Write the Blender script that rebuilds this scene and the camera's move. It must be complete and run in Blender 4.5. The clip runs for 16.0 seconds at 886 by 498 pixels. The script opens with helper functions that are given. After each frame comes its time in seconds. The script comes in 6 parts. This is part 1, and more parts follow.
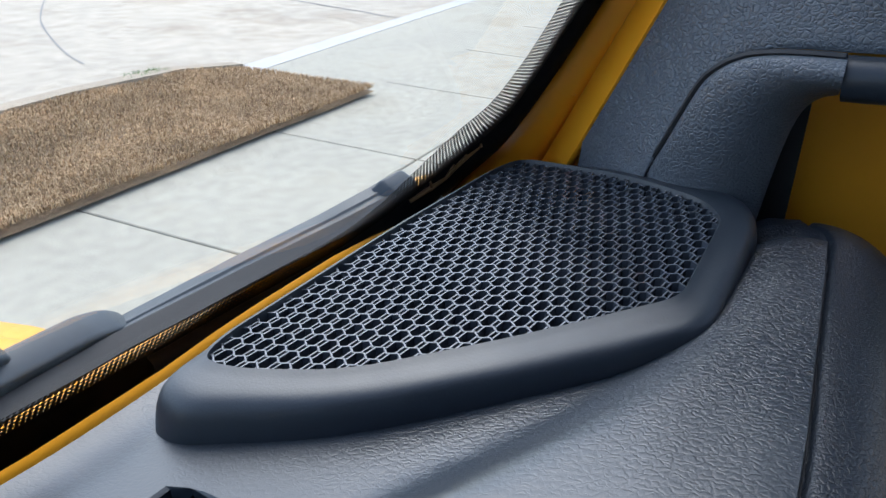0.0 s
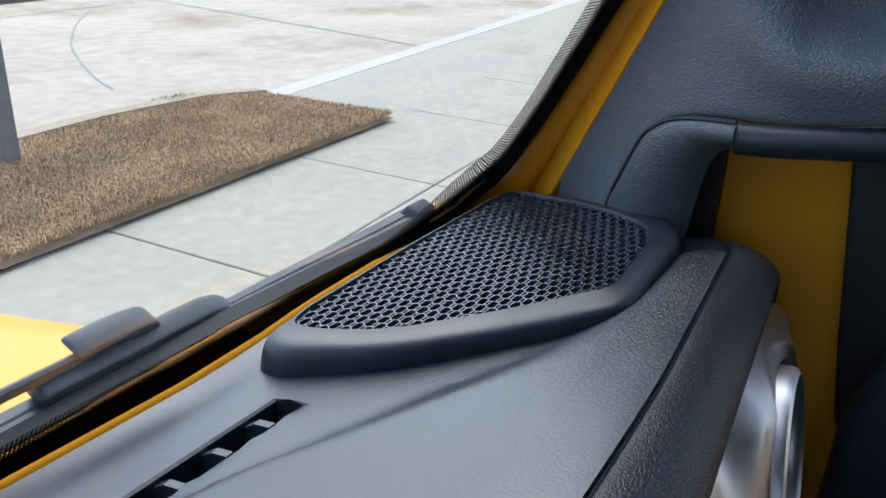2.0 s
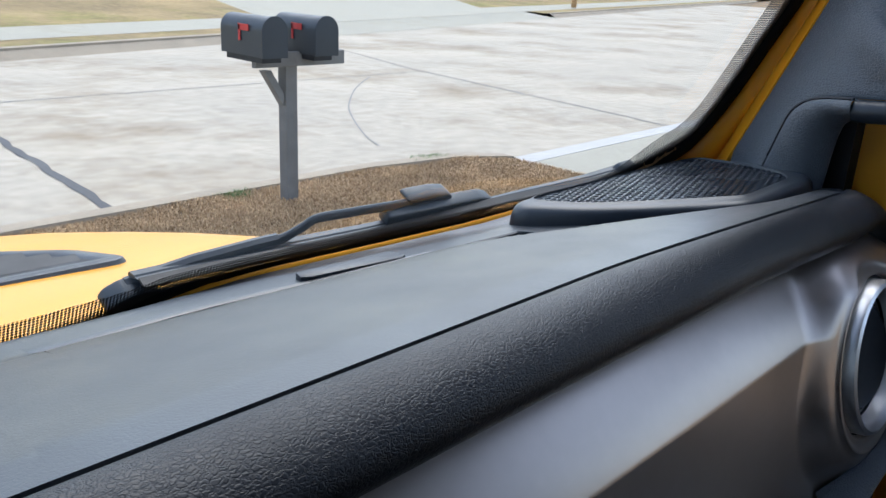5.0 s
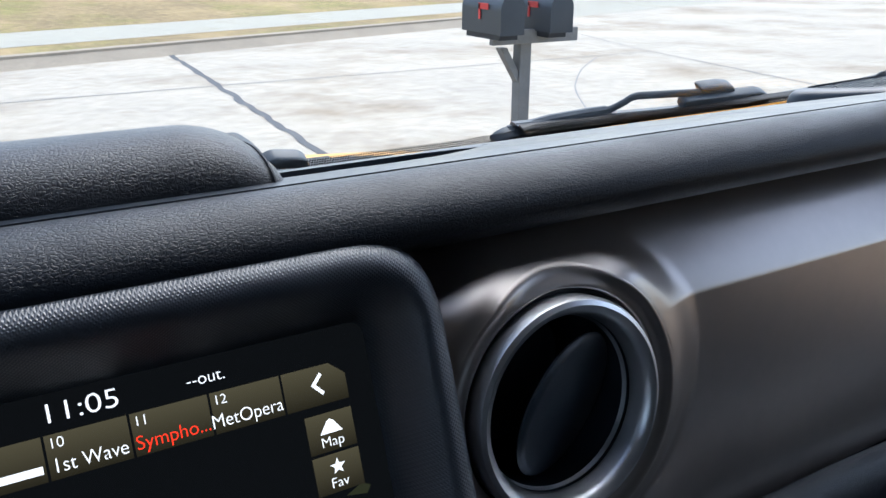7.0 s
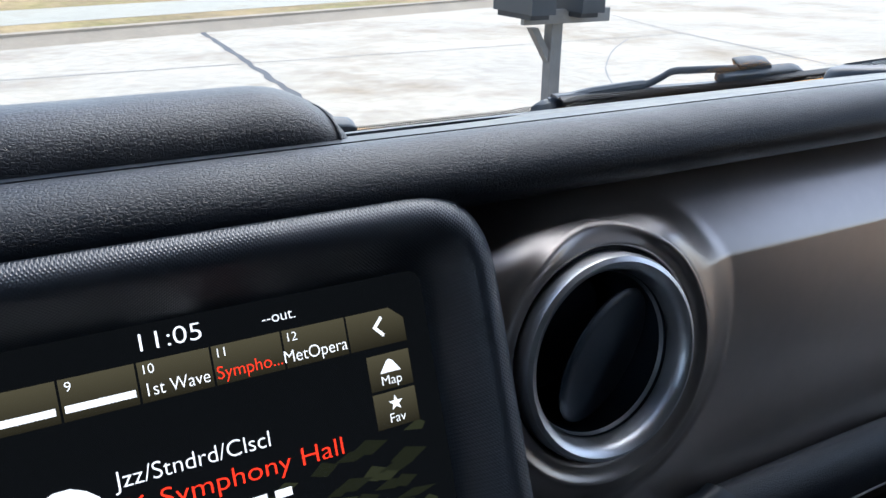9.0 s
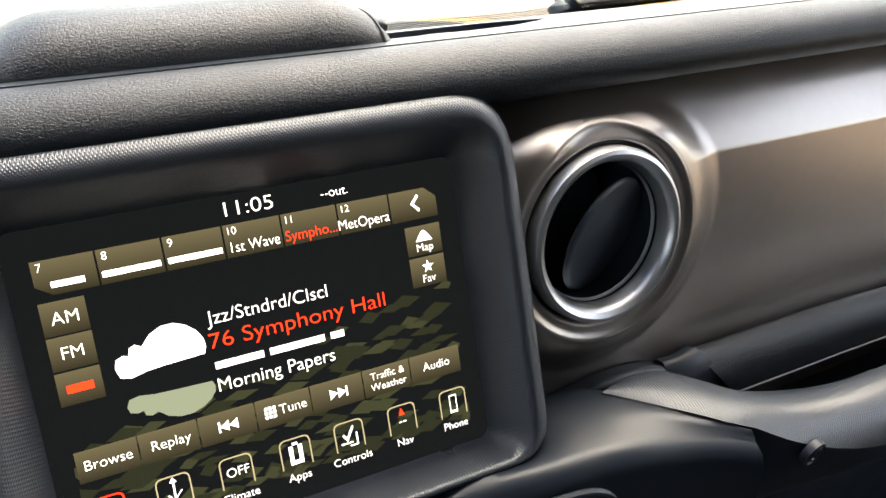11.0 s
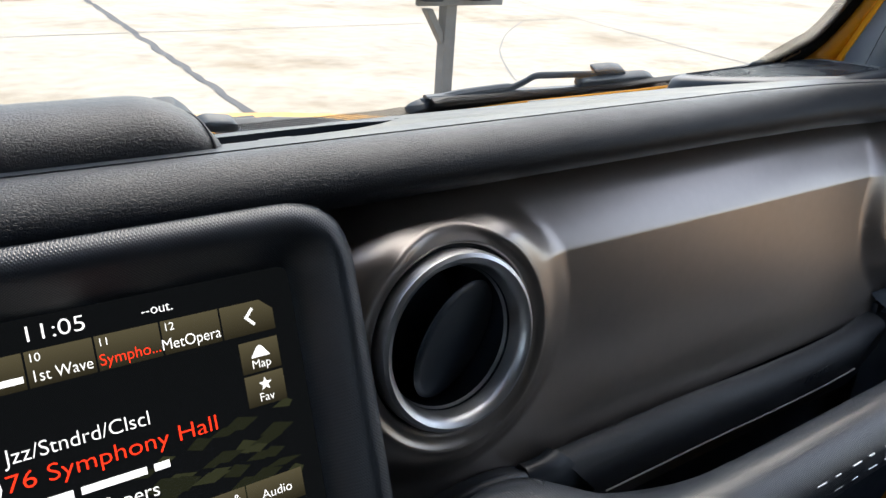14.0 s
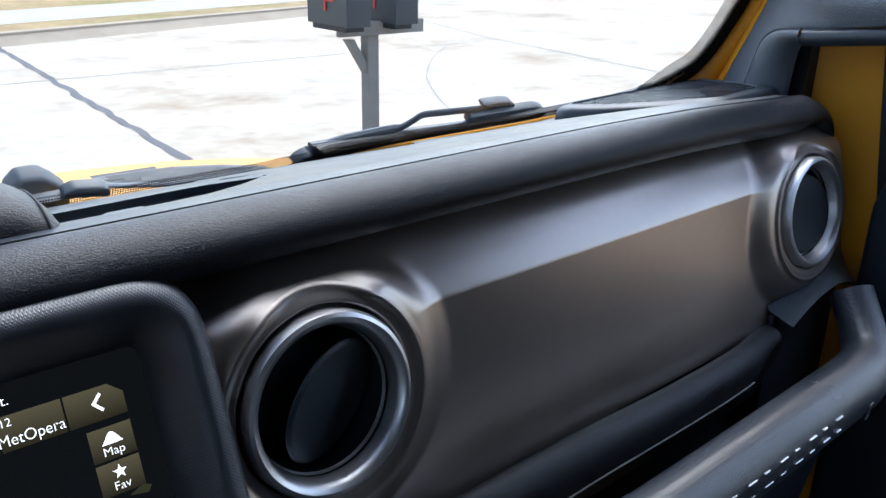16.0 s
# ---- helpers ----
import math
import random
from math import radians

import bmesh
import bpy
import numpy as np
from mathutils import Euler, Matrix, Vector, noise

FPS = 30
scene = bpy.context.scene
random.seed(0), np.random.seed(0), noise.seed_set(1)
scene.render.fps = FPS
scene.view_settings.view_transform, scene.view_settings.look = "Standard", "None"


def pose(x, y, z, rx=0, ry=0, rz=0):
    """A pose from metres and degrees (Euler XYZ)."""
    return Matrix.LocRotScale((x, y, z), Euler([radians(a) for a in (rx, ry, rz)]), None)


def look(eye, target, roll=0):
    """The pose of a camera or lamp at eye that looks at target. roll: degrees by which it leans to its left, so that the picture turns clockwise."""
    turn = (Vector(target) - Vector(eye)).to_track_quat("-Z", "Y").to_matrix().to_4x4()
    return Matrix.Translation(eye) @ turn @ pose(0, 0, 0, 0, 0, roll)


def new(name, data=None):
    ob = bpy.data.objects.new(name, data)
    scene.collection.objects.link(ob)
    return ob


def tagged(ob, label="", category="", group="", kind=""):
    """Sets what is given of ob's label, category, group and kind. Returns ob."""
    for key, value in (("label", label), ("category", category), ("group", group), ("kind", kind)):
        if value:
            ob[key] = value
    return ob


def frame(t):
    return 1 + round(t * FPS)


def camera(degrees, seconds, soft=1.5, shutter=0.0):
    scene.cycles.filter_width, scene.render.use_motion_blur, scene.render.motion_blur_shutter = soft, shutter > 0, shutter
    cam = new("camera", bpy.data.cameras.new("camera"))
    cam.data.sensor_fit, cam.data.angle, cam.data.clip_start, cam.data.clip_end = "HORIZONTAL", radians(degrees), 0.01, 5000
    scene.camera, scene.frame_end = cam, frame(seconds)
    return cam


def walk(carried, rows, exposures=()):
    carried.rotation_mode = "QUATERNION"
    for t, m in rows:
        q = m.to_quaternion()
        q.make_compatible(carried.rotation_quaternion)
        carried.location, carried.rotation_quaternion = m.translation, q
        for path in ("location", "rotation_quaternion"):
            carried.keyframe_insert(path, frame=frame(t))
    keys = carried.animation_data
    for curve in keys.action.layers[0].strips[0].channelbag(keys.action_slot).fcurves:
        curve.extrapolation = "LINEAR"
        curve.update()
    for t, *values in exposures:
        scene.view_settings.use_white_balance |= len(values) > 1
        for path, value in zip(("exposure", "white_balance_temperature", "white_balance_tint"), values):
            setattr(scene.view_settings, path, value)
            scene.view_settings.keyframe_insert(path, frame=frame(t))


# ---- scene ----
cam = camera(57.15, 16.0)
PATH = [
    (0, (0.4032, 0.0524, 1.6072), (1.2244, 0.4308, 1.1802), 2.42),
    (0.5, (0.3876, 0.0445, 1.6100), (1.2095, 0.4267, 1.1877), 2.79),
    (1, (0.3655, 0.0344, 1.6249), (1.1915, 0.4182, 1.2121), 3.15),
    (1.5, (0.3469, 0.0251, 1.6311), (1.1734, 0.4102, 1.2203), 2.80),
    (2, (0.3176, 0.0093, 1.6437), (1.1403, 0.4129, 1.2433), 2.51),
    (2.5, (0.2651, -0.0300, 1.6527), (1.0622, 0.4448, 1.2796), 3.24),
    (2.9, (0.2098, -0.0706, 1.6449), (0.9740, 0.4716, 1.2955), 3.78),
    (3.2, (0.2152, -0.0789, 1.6464), (0.9661, 0.4875, 1.3070), 3.65),
    (5.3, (0.1144, -0.1351, 1.6099), (0.7587, 0.5608, 1.2926), 2.40),
    (5.5, (0.0597, -0.1603, 1.5961), (0.6611, 0.5785, 1.2917), 2.07),
    (5.8, (0.0105, -0.1968, 1.5926), (0.5618, 0.5826, 1.2952), 1.36),
    (6, (-0.0105, -0.2155, 1.5967), (0.5134, 0.5807, 1.2941), 0.56),
    (6.3, (-0.0257, -0.2209, 1.5951), (0.4677, 0.5880, 1.2756), 0.32),
    (6.5, (-0.0279, -0.2194, 1.5932), (0.4539, 0.5919, 1.2621), 0.36),
    (7, (-0.0184, -0.2186, 1.5939), (0.4580, 0.5879, 1.2437), 0.31),
    (7.5, (-0.0243, -0.2169, 1.5894), (0.4466, 0.5900, 1.2328), 0.47),
    (8, (-0.0250, -0.2173, 1.5896), (0.4400, 0.5904, 1.2269), 0.35),
    (10.3, (-0.0722, -0.2750, 1.6106), (0.3413, 0.5199, 1.1668), 2.07),
    (10.5, (-0.0752, -0.2790, 1.6143), (0.3365, 0.5011, 1.1432), 2.27),
    (11, (-0.0746, -0.2789, 1.6144), (0.3393, 0.4858, 1.1206), 2.08),
    (11.5, (-0.0739, -0.2783, 1.6134), (0.3431, 0.4797, 1.1120), 2.23),
    (12, (-0.0737, -0.2779, 1.6135), (0.3419, 0.4779, 1.1075), 2.51),
    (12.5, (-0.0734, -0.2773, 1.6125), (0.3380, 0.4791, 1.1040), 2.55),
    (13, (-0.0734, -0.2771, 1.6124), (0.3453, 0.4794, 1.1100), 2.59),
    (13.3, (-0.0754, -0.2742, 1.6089), (0.3771, 0.4807, 1.1341), 3.03),
    (13.5, (-0.0730, -0.2724, 1.6080), (0.4098, 0.4792, 1.1586), 3.40),
    (13.7, (-0.0634, -0.2724, 1.6110), (0.4497, 0.4742, 1.1877), 3.75),
    (14, (-0.0464, -0.2738, 1.6171), (0.5023, 0.4645, 1.2250), 3.95),
    (14.5, (-0.0335, -0.2759, 1.6193), (0.5344, 0.4560, 1.2427), 3.13),
    (15, (-0.0200, -0.2777, 1.6217), (0.5668, 0.4430, 1.2524), 2.35),
    (15.5, (-0.0132, -0.2840, 1.6278), (0.5881, 0.4279, 1.2649), 1.75),
    (16, (-0.0092, -0.2870, 1.6300), (0.5996, 0.4189, 1.2679), 1.17),
]
EXPOSURE = [(0, 1.22, 6020, 10), (3.0, 1.05, 6050, 10), (5.5, 1.0, 6050, 10), (6.8, 1.28, 5930, 10), (8, 1.3, 5930, 10), (9.2, 1.4, 5930, 10), (10.3, 2.0, 5830, 10), (10.5, 2.2, 5900, 10), (11, 2.5, 7600, 10), (13.5, 2.5, 7600, 10), (13.8, 1.85, 7200, 10), (14.0, 1.5, 6800, 10), (14.5, 1.35, 6150, 10), (15, 1.5, 5930, 10), (16, 1.5, 5900, 10)]
walk(cam, [(t, look(eye, target, roll)) for t, eye, target, roll in PATH], EXPOSURE)

# ---- light ----
SUN_UP, SUN_TURN = 57, 44             # the pale veiled sun stands high ahead, a little to the right
world = bpy.data.worlds.new("overcast_sky")
scene.world = world
world.use_nodes = True
wn, wl = world.node_tree.nodes, world.node_tree.links
sky = wn.new("ShaderNodeTexSky")
sky.sky_type, sky.sun_disc = "NISHITA", False
sky.sun_elevation, sky.sun_rotation = radians(SUN_UP), radians(SUN_TURN)
sky.dust_density, sky.ozone_density, sky.air_density = 2.5, 1.5, 1.0
haze = wn.new("ShaderNodeHueSaturation")
haze.inputs["Saturation"].default_value = 0.75
wl.new(sky.outputs[0], haze.inputs["Color"])
wl.new(haze.outputs[0], wn["Background"].inputs[0])
wn["Background"].inputs[1].default_value = 0.175

sun_data = bpy.data.lights.new("sun", "SUN")
sun_data.energy, sun_data.angle, sun_data.color = 0.6, radians(60), (1.0, 0.99, 0.97)
sun = new("sun", sun_data)
ce, se = math.cos(radians(SUN_UP)), math.sin(radians(SUN_UP))
sun.matrix_world = look((0, 0, 30), (-30 * ce * math.sin(radians(SUN_TURN)), -30 * ce * math.cos(radians(SUN_TURN)), 30 - 30 * se))


# ---- mesh helpers ----
def finish(bm, name, mat, smooth=35):
    bmesh.ops.recalc_face_normals(bm, faces=bm.faces)
    me = bpy.data.meshes.new(name)
    bm.to_mesh(me)
    bm.free()
    if mat:
        me.materials.append(mat)
    if smooth:
        me.shade_smooth()
        me.set_sharp_from_angle(angle=radians(smooth))
    return me


def part(name, bm, material, parent=None, label="", smooth=35, kind=""):
    ob = new(name, finish(bm, name, material, smooth))
    if parent is not None:
        ob.parent = parent
        ob.matrix_parent_inverse = parent.matrix_basis.inverted()
    return tagged(ob, label=label, kind=kind)


def thing(name, at, label, category, group="", kind=""):
    ob = new(name)
    ob.empty_display_size = 0.02
    ob.matrix_basis = Matrix.Translation(at)
    return tagged(ob, label, category, group, kind)


def grid(rows, closed=False, caps=False):
    """A sheet through rows of points; closed joins each row to a ring."""
    bm = bmesh.new()
    vs = [[bm.verts.new(p) for p in row] for row in rows]
    n = len(vs[0])
    for a, b in zip(vs, vs[1:]):
        for i in range(n if closed else n - 1):
            j = (i + 1) % n
            bm.faces.new((a[i], a[j], b[j], b[i]))
    if caps:
        bm.faces.new(vs[0])
        bm.faces.new(vs[-1][::-1])
    return bm


def thick(bm, depth):
    """Gives a sheet a thickness against its normals."""
    bmesh.ops.recalc_face_normals(bm, faces=bm.faces)
    bmesh.ops.solidify(bm, geom=bm.faces[:], thickness=depth)
    return bm


def box(x0, x1, y0, y1, z0, z1, bevel=0.0, seg=2, bm=None):
    bm2 = bmesh.new()
    bmesh.ops.create_cube(bm2, size=1)
    for v in bm2.verts:
        v.co = Vector(((x0 + x1) / 2 + v.co.x * (x1 - x0), (y0 + y1) / 2 + v.co.y * (y1 - y0), (z0 + z1) / 2 + v.co.z * (z1 - z0)))
    if bevel:
        bmesh.ops.bevel(bm2, geom=bm2.edges[:], offset=bevel, segments=seg, affect="EDGES", profile=0.5)
    return bm2


def prism(points, axis, a, b, bevel=0.0, seg=2):
    """A polygon given by two coordinates, pushed along the third from a to b."""
    bm = bmesh.new()
    i = "xyz".index(axis)

    def full(p, v):
        q = list(p)
        q.insert(i, v)
        return q
    f = bm.faces.new([bm.verts.new(full(p, a)) for p in points])
    out = bmesh.ops.extrude_face_region(bm, geom=[f])
    for v in out["geom"]:
        if isinstance(v, bmesh.types.BMVert):
            v.co[i] = b
    if bevel:
        bmesh.ops.bevel(bm, geom=bm.edges[:], offset=bevel, segments=seg, affect="EDGES", profile=0.5)
    return bm


def tube(points, radius, sides=12, caps=True, flat=1.0, up=(0, 0, 1)):
    """A tube along points; radius a number or a list; flat squashes it along up."""
    rows = []
    pts = [Vector(p) for p in points]
    for k, p in enumerate(pts):
        d = (pts[min(k + 1, len(pts) - 1)] - pts[max(k - 1, 0)]).normalized()
        s = d.cross(Vector(up)).normalized()
        u = s.cross(d).normalized()
        r = radius[k] if isinstance(radius, (list, tuple)) else radius
        rows.append([p + s * r * math.cos(a) + u * r * flat * math.sin(a) for a in (2 * math.pi * i / sides for i in range(sides))])
    return grid(rows, True, caps)


def spline(points, n):
    """A smooth run of n points per span through the points (Catmull-Rom)."""
    pts = [Vector(p) for p in points]
    out = []
    for i in range(len(pts) - 1):
        a, b, c, d = pts[max(i - 1, 0)], pts[i], pts[i + 1], pts[min(i + 2, len(pts) - 1)]
        for k in range(n):
            t = k / n
            out.append(0.5 * ((2 * b) + (c - a) * t + (2 * a - 5 * b + 4 * c - d) * t * t + (3 * b - 3 * c + d - a) * t ** 3))
    return out + [pts[-1]]


def lathe(profile, centre, axis, sides=96):
    """Turns (radius, height along axis) pairs round an axis."""
    n = Vector(axis).normalized()
    a = n.orthogonal().normalized()
    b = n.cross(a)
    c = Vector(centre)
    return grid([[c + n * h + (a * math.cos(t) + b * math.sin(t)) * r for r, h in profile] for t in (2 * math.pi * k / sides for k in range(sides + 1))])


def joined(*bms):
    out = bmesh.new()
    for b in bms:
        me = bpy.data.meshes.new("tmp")
        b.to_mesh(me)
        b.free()
        out.from_mesh(me)
        bpy.data.meshes.remove(me)
    return out


def welded(bm, d=1e-5):
    bmesh.ops.remove_doubles(bm, verts=bm.verts, dist=d)
    return bm


def smoothstep(a, b, v):
    t = min(max((v - a) / (b - a), 0), 1)
    return t * t * (3 - 2 * t)


# ---- materials ----
def mat(name, colour, rough=0.5, metal=0.0, spec=0.5, vary=0.08, scale=30.0, bump=(), coat=0.0, fleck=0.0, rough_vary=0.08, top_grain=1.0, along=(0.62, 1, 1), smooth_below=None):
    """Principled surface with colour and gloss variation at two scales, and bumps given as (kind, scale, height in metres)."""
    m = bpy.data.materials.new(name)
    m.use_nodes = True
    n, l = m.node_tree.nodes, m.node_tree.links
    p = n["Principled BSDF"]
    p.inputs["Metallic"].default_value = metal
    p.inputs["Specular IOR Level"].default_value = spec
    p.inputs["Coat Weight"].default_value = coat
    p.inputs["Coat Roughness"].default_value = 0.08
    tc = n.new("ShaderNodeTexCoord")
    big = n.new("ShaderNodeTexNoise")
    big.inputs["Scale"].default_value, big.inputs["Detail"].default_value = scale, 5
    fine = n.new("ShaderNodeTexNoise")
    fine.inputs["Scale"].default_value, fine.inputs["Detail"].default_value = scale * 14, 3
    for x in (big, fine):
        l.new(tc.outputs["Object"], x.inputs["Vector"])
    mixn = n.new("ShaderNodeMath")
    mixn.operation = "MULTIPLY_ADD"
    mixn.inputs[1].default_value = 0.6
    l.new(big.outputs["Fac"], mixn.inputs[0])
    sc = n.new("ShaderNodeMath")
    sc.operation = "MULTIPLY"
    sc.inputs[1].default_value = 0.4 + fleck
    l.new(fine.outputs["Fac"], sc.inputs[0])
    l.new(sc.outputs[0], mixn.inputs[2])
    ramp = n.new("ShaderNodeMapRange")
    ramp.inputs[1].default_value, ramp.inputs[2].default_value = 0.3, 0.7
    ramp.inputs[3].default_value, ramp.inputs[4].default_value = 1 - vary, 1 + vary
    l.new(mixn.outputs[0], ramp.inputs[0])
    tint = n.new("ShaderNodeVectorMath")
    tint.operation = "SCALE"
    tint.inputs[0].default_value = colour
    l.new(ramp.outputs[0], tint.inputs["Scale"])
    l.new(tint.outputs[0], p.inputs["Base Color"])
    rr = n.new("ShaderNodeMapRange")
    rr.inputs[1].default_value, rr.inputs[2].default_value = 0.3, 0.7
    rr.inputs[3].default_value, rr.inputs[4].default_value = max(rough - rough_vary, 0.02), min(rough + rough_vary, 1)
    l.new(big.outputs["Fac"], rr.inputs[0])
    l.new(rr.outputs[0], p.inputs["Roughness"])
    last = None
    for kind, s, h in bump:
        b = n.new("ShaderNodeBump")
        b.inputs["Distance"].default_value = h
        b.inputs["Strength"].default_value = 1.0
        if kind == "noise":
            t = n.new("ShaderNodeTexNoise")
            t.inputs["Scale"].default_value, t.inputs["Detail"].default_value = s, 4
            l.new(tc.outputs["Object"], t.inputs["Vector"])
            l.new(t.outputs["Fac"], b.inputs["Height"])
        elif kind == "leather":
            w = n.new("ShaderNodeTexNoise")
            w.inputs["Scale"].default_value, w.inputs["Detail"].default_value = s * 0.8, 2
            l.new(tc.outputs["Object"], w.inputs["Vector"])
            add = n.new("ShaderNodeVectorMath")
            add.operation = "MULTIPLY_ADD"
            add.inputs[1].default_value = (1.7 / s,) * 3
            l.new(w.outputs["Color"], add.inputs[0])
            l.new(tc.outputs["Object"], add.inputs[2])
            stretch = n.new("ShaderNodeVectorMath")
            stretch.operation = "MULTIPLY"
            stretch.inputs[1].default_value = along
            l.new(add.outputs[0], stretch.inputs[0])
            t = n.new("ShaderNodeTexVoronoi")
            t.feature = "DISTANCE_TO_EDGE"
            t.inputs["Scale"].default_value = s
            l.new(stretch.outputs[0], t.inputs["Vector"])
            lim = n.new("ShaderNodeMapRange")
            lim.inputs[1].default_value, lim.inputs[2].default_value = 0.0, 0.22
            l.new(t.outputs["Distance"], lim.inputs[0])
            geo = n.new("ShaderNodeNewGeometry")
            sep = n.new("ShaderNodeSeparateXYZ")
            l.new(geo.outputs["Normal"], sep.inputs[0])
            worn = n.new("ShaderNodeMapRange")
            worn.inputs[1].default_value, worn.inputs[2].default_value = 0.55, 0.97
            worn.inputs[3].default_value, worn.inputs[4].default_value = 1.0, top_grain
            l.new(sep.outputs["Z"], worn.inputs[0])
            mul = n.new("ShaderNodeMath")
            mul.operation = "MULTIPLY"
            l.new(lim.outputs[0], mul.inputs[0])
            l.new(worn.outputs[0], mul.inputs[1])
            if smooth_below is not None:
                # the moulded grain runs out to a smooth skin along the part
                where = n.new("ShaderNodeSeparateXYZ")
                l.new(tc.outputs["Object"], where.inputs[0])
                fade = n.new("ShaderNodeMapRange")
                fade.inputs[1].default_value, fade.inputs[2].default_value = smooth_below
                fade.inputs[3].default_value, fade.inputs[4].default_value = 0.12, 1.0
                l.new(where.outputs["X"], fade.inputs[0])
                mul2 = n.new("ShaderNodeMath")
                mul2.operation = "MULTIPLY"
                l.new(mul.outputs[0], mul2.inputs[0])
                l.new(fade.outputs[0], mul2.inputs[1])
                mul = mul2
            l.new(mul.outputs[0], b.inputs["Height"])
        elif kind == "knurl":
            sep = n.new("ShaderNodeSeparateXYZ")
            l.new(tc.outputs["Object"], sep.inputs[0])
            outs = []
            for sign in (1, -1):
                a = n.new("ShaderNodeMath")
                a.operation = "MULTIPLY_ADD"
                l.new(sep.outputs["X"], a.inputs[0])
                a.inputs[1].default_value = sign * 1.0
                l.new(sep.outputs["Z"], a.inputs[2])
                f = n.new("ShaderNodeMath")
                f.operation = "MULTIPLY"
                f.inputs[1].default_value = s
                l.new(a.outputs[0], f.inputs[0])
                g = n.new("ShaderNodeMath")
                g.operation = "SINE"
                l.new(f.outputs[0], g.inputs[0])
                outs.append(g)
            mul = n.new("ShaderNodeMath")
            mul.operation = "MAXIMUM"
            l.new(outs[0].outputs[0], mul.inputs[0])
            l.new(outs[1].outputs[0], mul.inputs[1])
            l.new(mul.outputs[0], b.inputs["Height"])
        if last:
            l.new(last.outputs[0], b.inputs["Normal"])
        last = b
    if last:
        l.new(last.outputs[0], p.inputs["Normal"])
    return m


def glow(name, colour, strength=1.0):
    m = bpy.data.materials.new(name)
    m.use_nodes = True
    p = m.node_tree.nodes["Principled BSDF"]
    p.inputs["Base Color"].default_value = (0.01, 0.01, 0.01, 1)
    p.inputs["Roughness"].default_value = 0.15
    p.inputs["Emission Color"].default_value = (*colour, 1)
    p.inputs["Emission Strength"].default_value = strength
    return m


def key_glow(name, colour, strength):
    """A lit key of the display, brighter along its upper edge."""
    m = glow(name, colour, strength)
    n, l = m.node_tree.nodes, m.node_tree.links
    tc, sep, r = n.new("ShaderNodeTexCoord"), n.new("ShaderNodeSeparateXYZ"), n.new("ShaderNodeMapRange")
    l.new(tc.outputs["Generated"], sep.inputs[0])
    l.new(sep.outputs["Z"], r.inputs[0])
    r.inputs[3].default_value, r.inputs[4].default_value = 0.35 * strength, 1.45 * strength
    l.new(r.outputs[0], n["Principled BSDF"].inputs["Emission Strength"])
    return m


def pane(name, ior=1.45, tint=(1, 1, 1)):
    """A thin clear sheet: see-through, with the gloss of glass."""
    m = bpy.data.materials.new(name)
    m.use_nodes = True
    n, l = m.node_tree.nodes, m.node_tree.links
    n.remove(n["Principled BSDF"])
    tr, gl, fr, mx = n.new("ShaderNodeBsdfTransparent"), n.new("ShaderNodeBsdfGlossy"), n.new("ShaderNodeFresnel"), n.new("ShaderNodeMixShader")
    tr.inputs["Color"].default_value = (*tint, 1)
    gl.inputs["Roughness"].default_value = 0.02
    fr.inputs["IOR"].default_value = ior
    l.new(fr.outputs[0], mx.inputs[0])
    l.new(tr.outputs[0], mx.inputs[1])
    l.new(gl.outputs[0], mx.inputs[2])
    l.new(mx.outputs[0], n["Material Output"].inputs["Surface"])
    return m


def dotted(name, pitch):
    """Printed black dots on clear glass."""
    m = bpy.data.materials.new(name)
    m.use_nodes = True
    n, l = m.node_tree.nodes, m.node_tree.links
    p = n["Principled BSDF"]
    p.inputs["Base Color"].default_value = (0.012, 0.012, 0.012, 1)
    p.inputs["Roughness"].default_value = 0.4
    uv = n.new("ShaderNodeUVMap")
    vor = n.new("ShaderNodeTexVoronoi")
    vor.inputs["Scale"].default_value = 1.0 / pitch
    vor.inputs["Randomness"].default_value = 0.0
    l.new(uv.outputs[0], vor.inputs["Vector"])
    sep = n.new("ShaderNodeSeparateXYZ")
    l.new(uv.outputs[0], sep.inputs[0])
    # dots set large, which also stands in for shade on the cowl behind
    size = n.new("ShaderNodeMapRange")
    size.inputs[1].default_value, size.inputs[2].default_value = 0.0, 0.009
    size.inputs[3].default_value, size.inputs[4].default_value = 0.70, 0.44
    l.new(sep.outputs["Y"], size.inputs[0])
    cmp = n.new("ShaderNodeMath")
    cmp.operation = "LESS_THAN"
    l.new(vor.outputs["Distance"], cmp.inputs[0])
    l.new(size.outputs[0], cmp.inputs[1])
    tr, mx = n.new("ShaderNodeBsdfTransparent"), n.new("ShaderNodeMixShader")
    l.new(cmp.outputs[0], mx.inputs[0])
    l.new(tr.outputs[0], mx.inputs[1])
    l.new(p.outputs[0], mx.inputs[2])
    l.new(mx.outputs[0], n["Material Output"].inputs["Surface"])
    return m


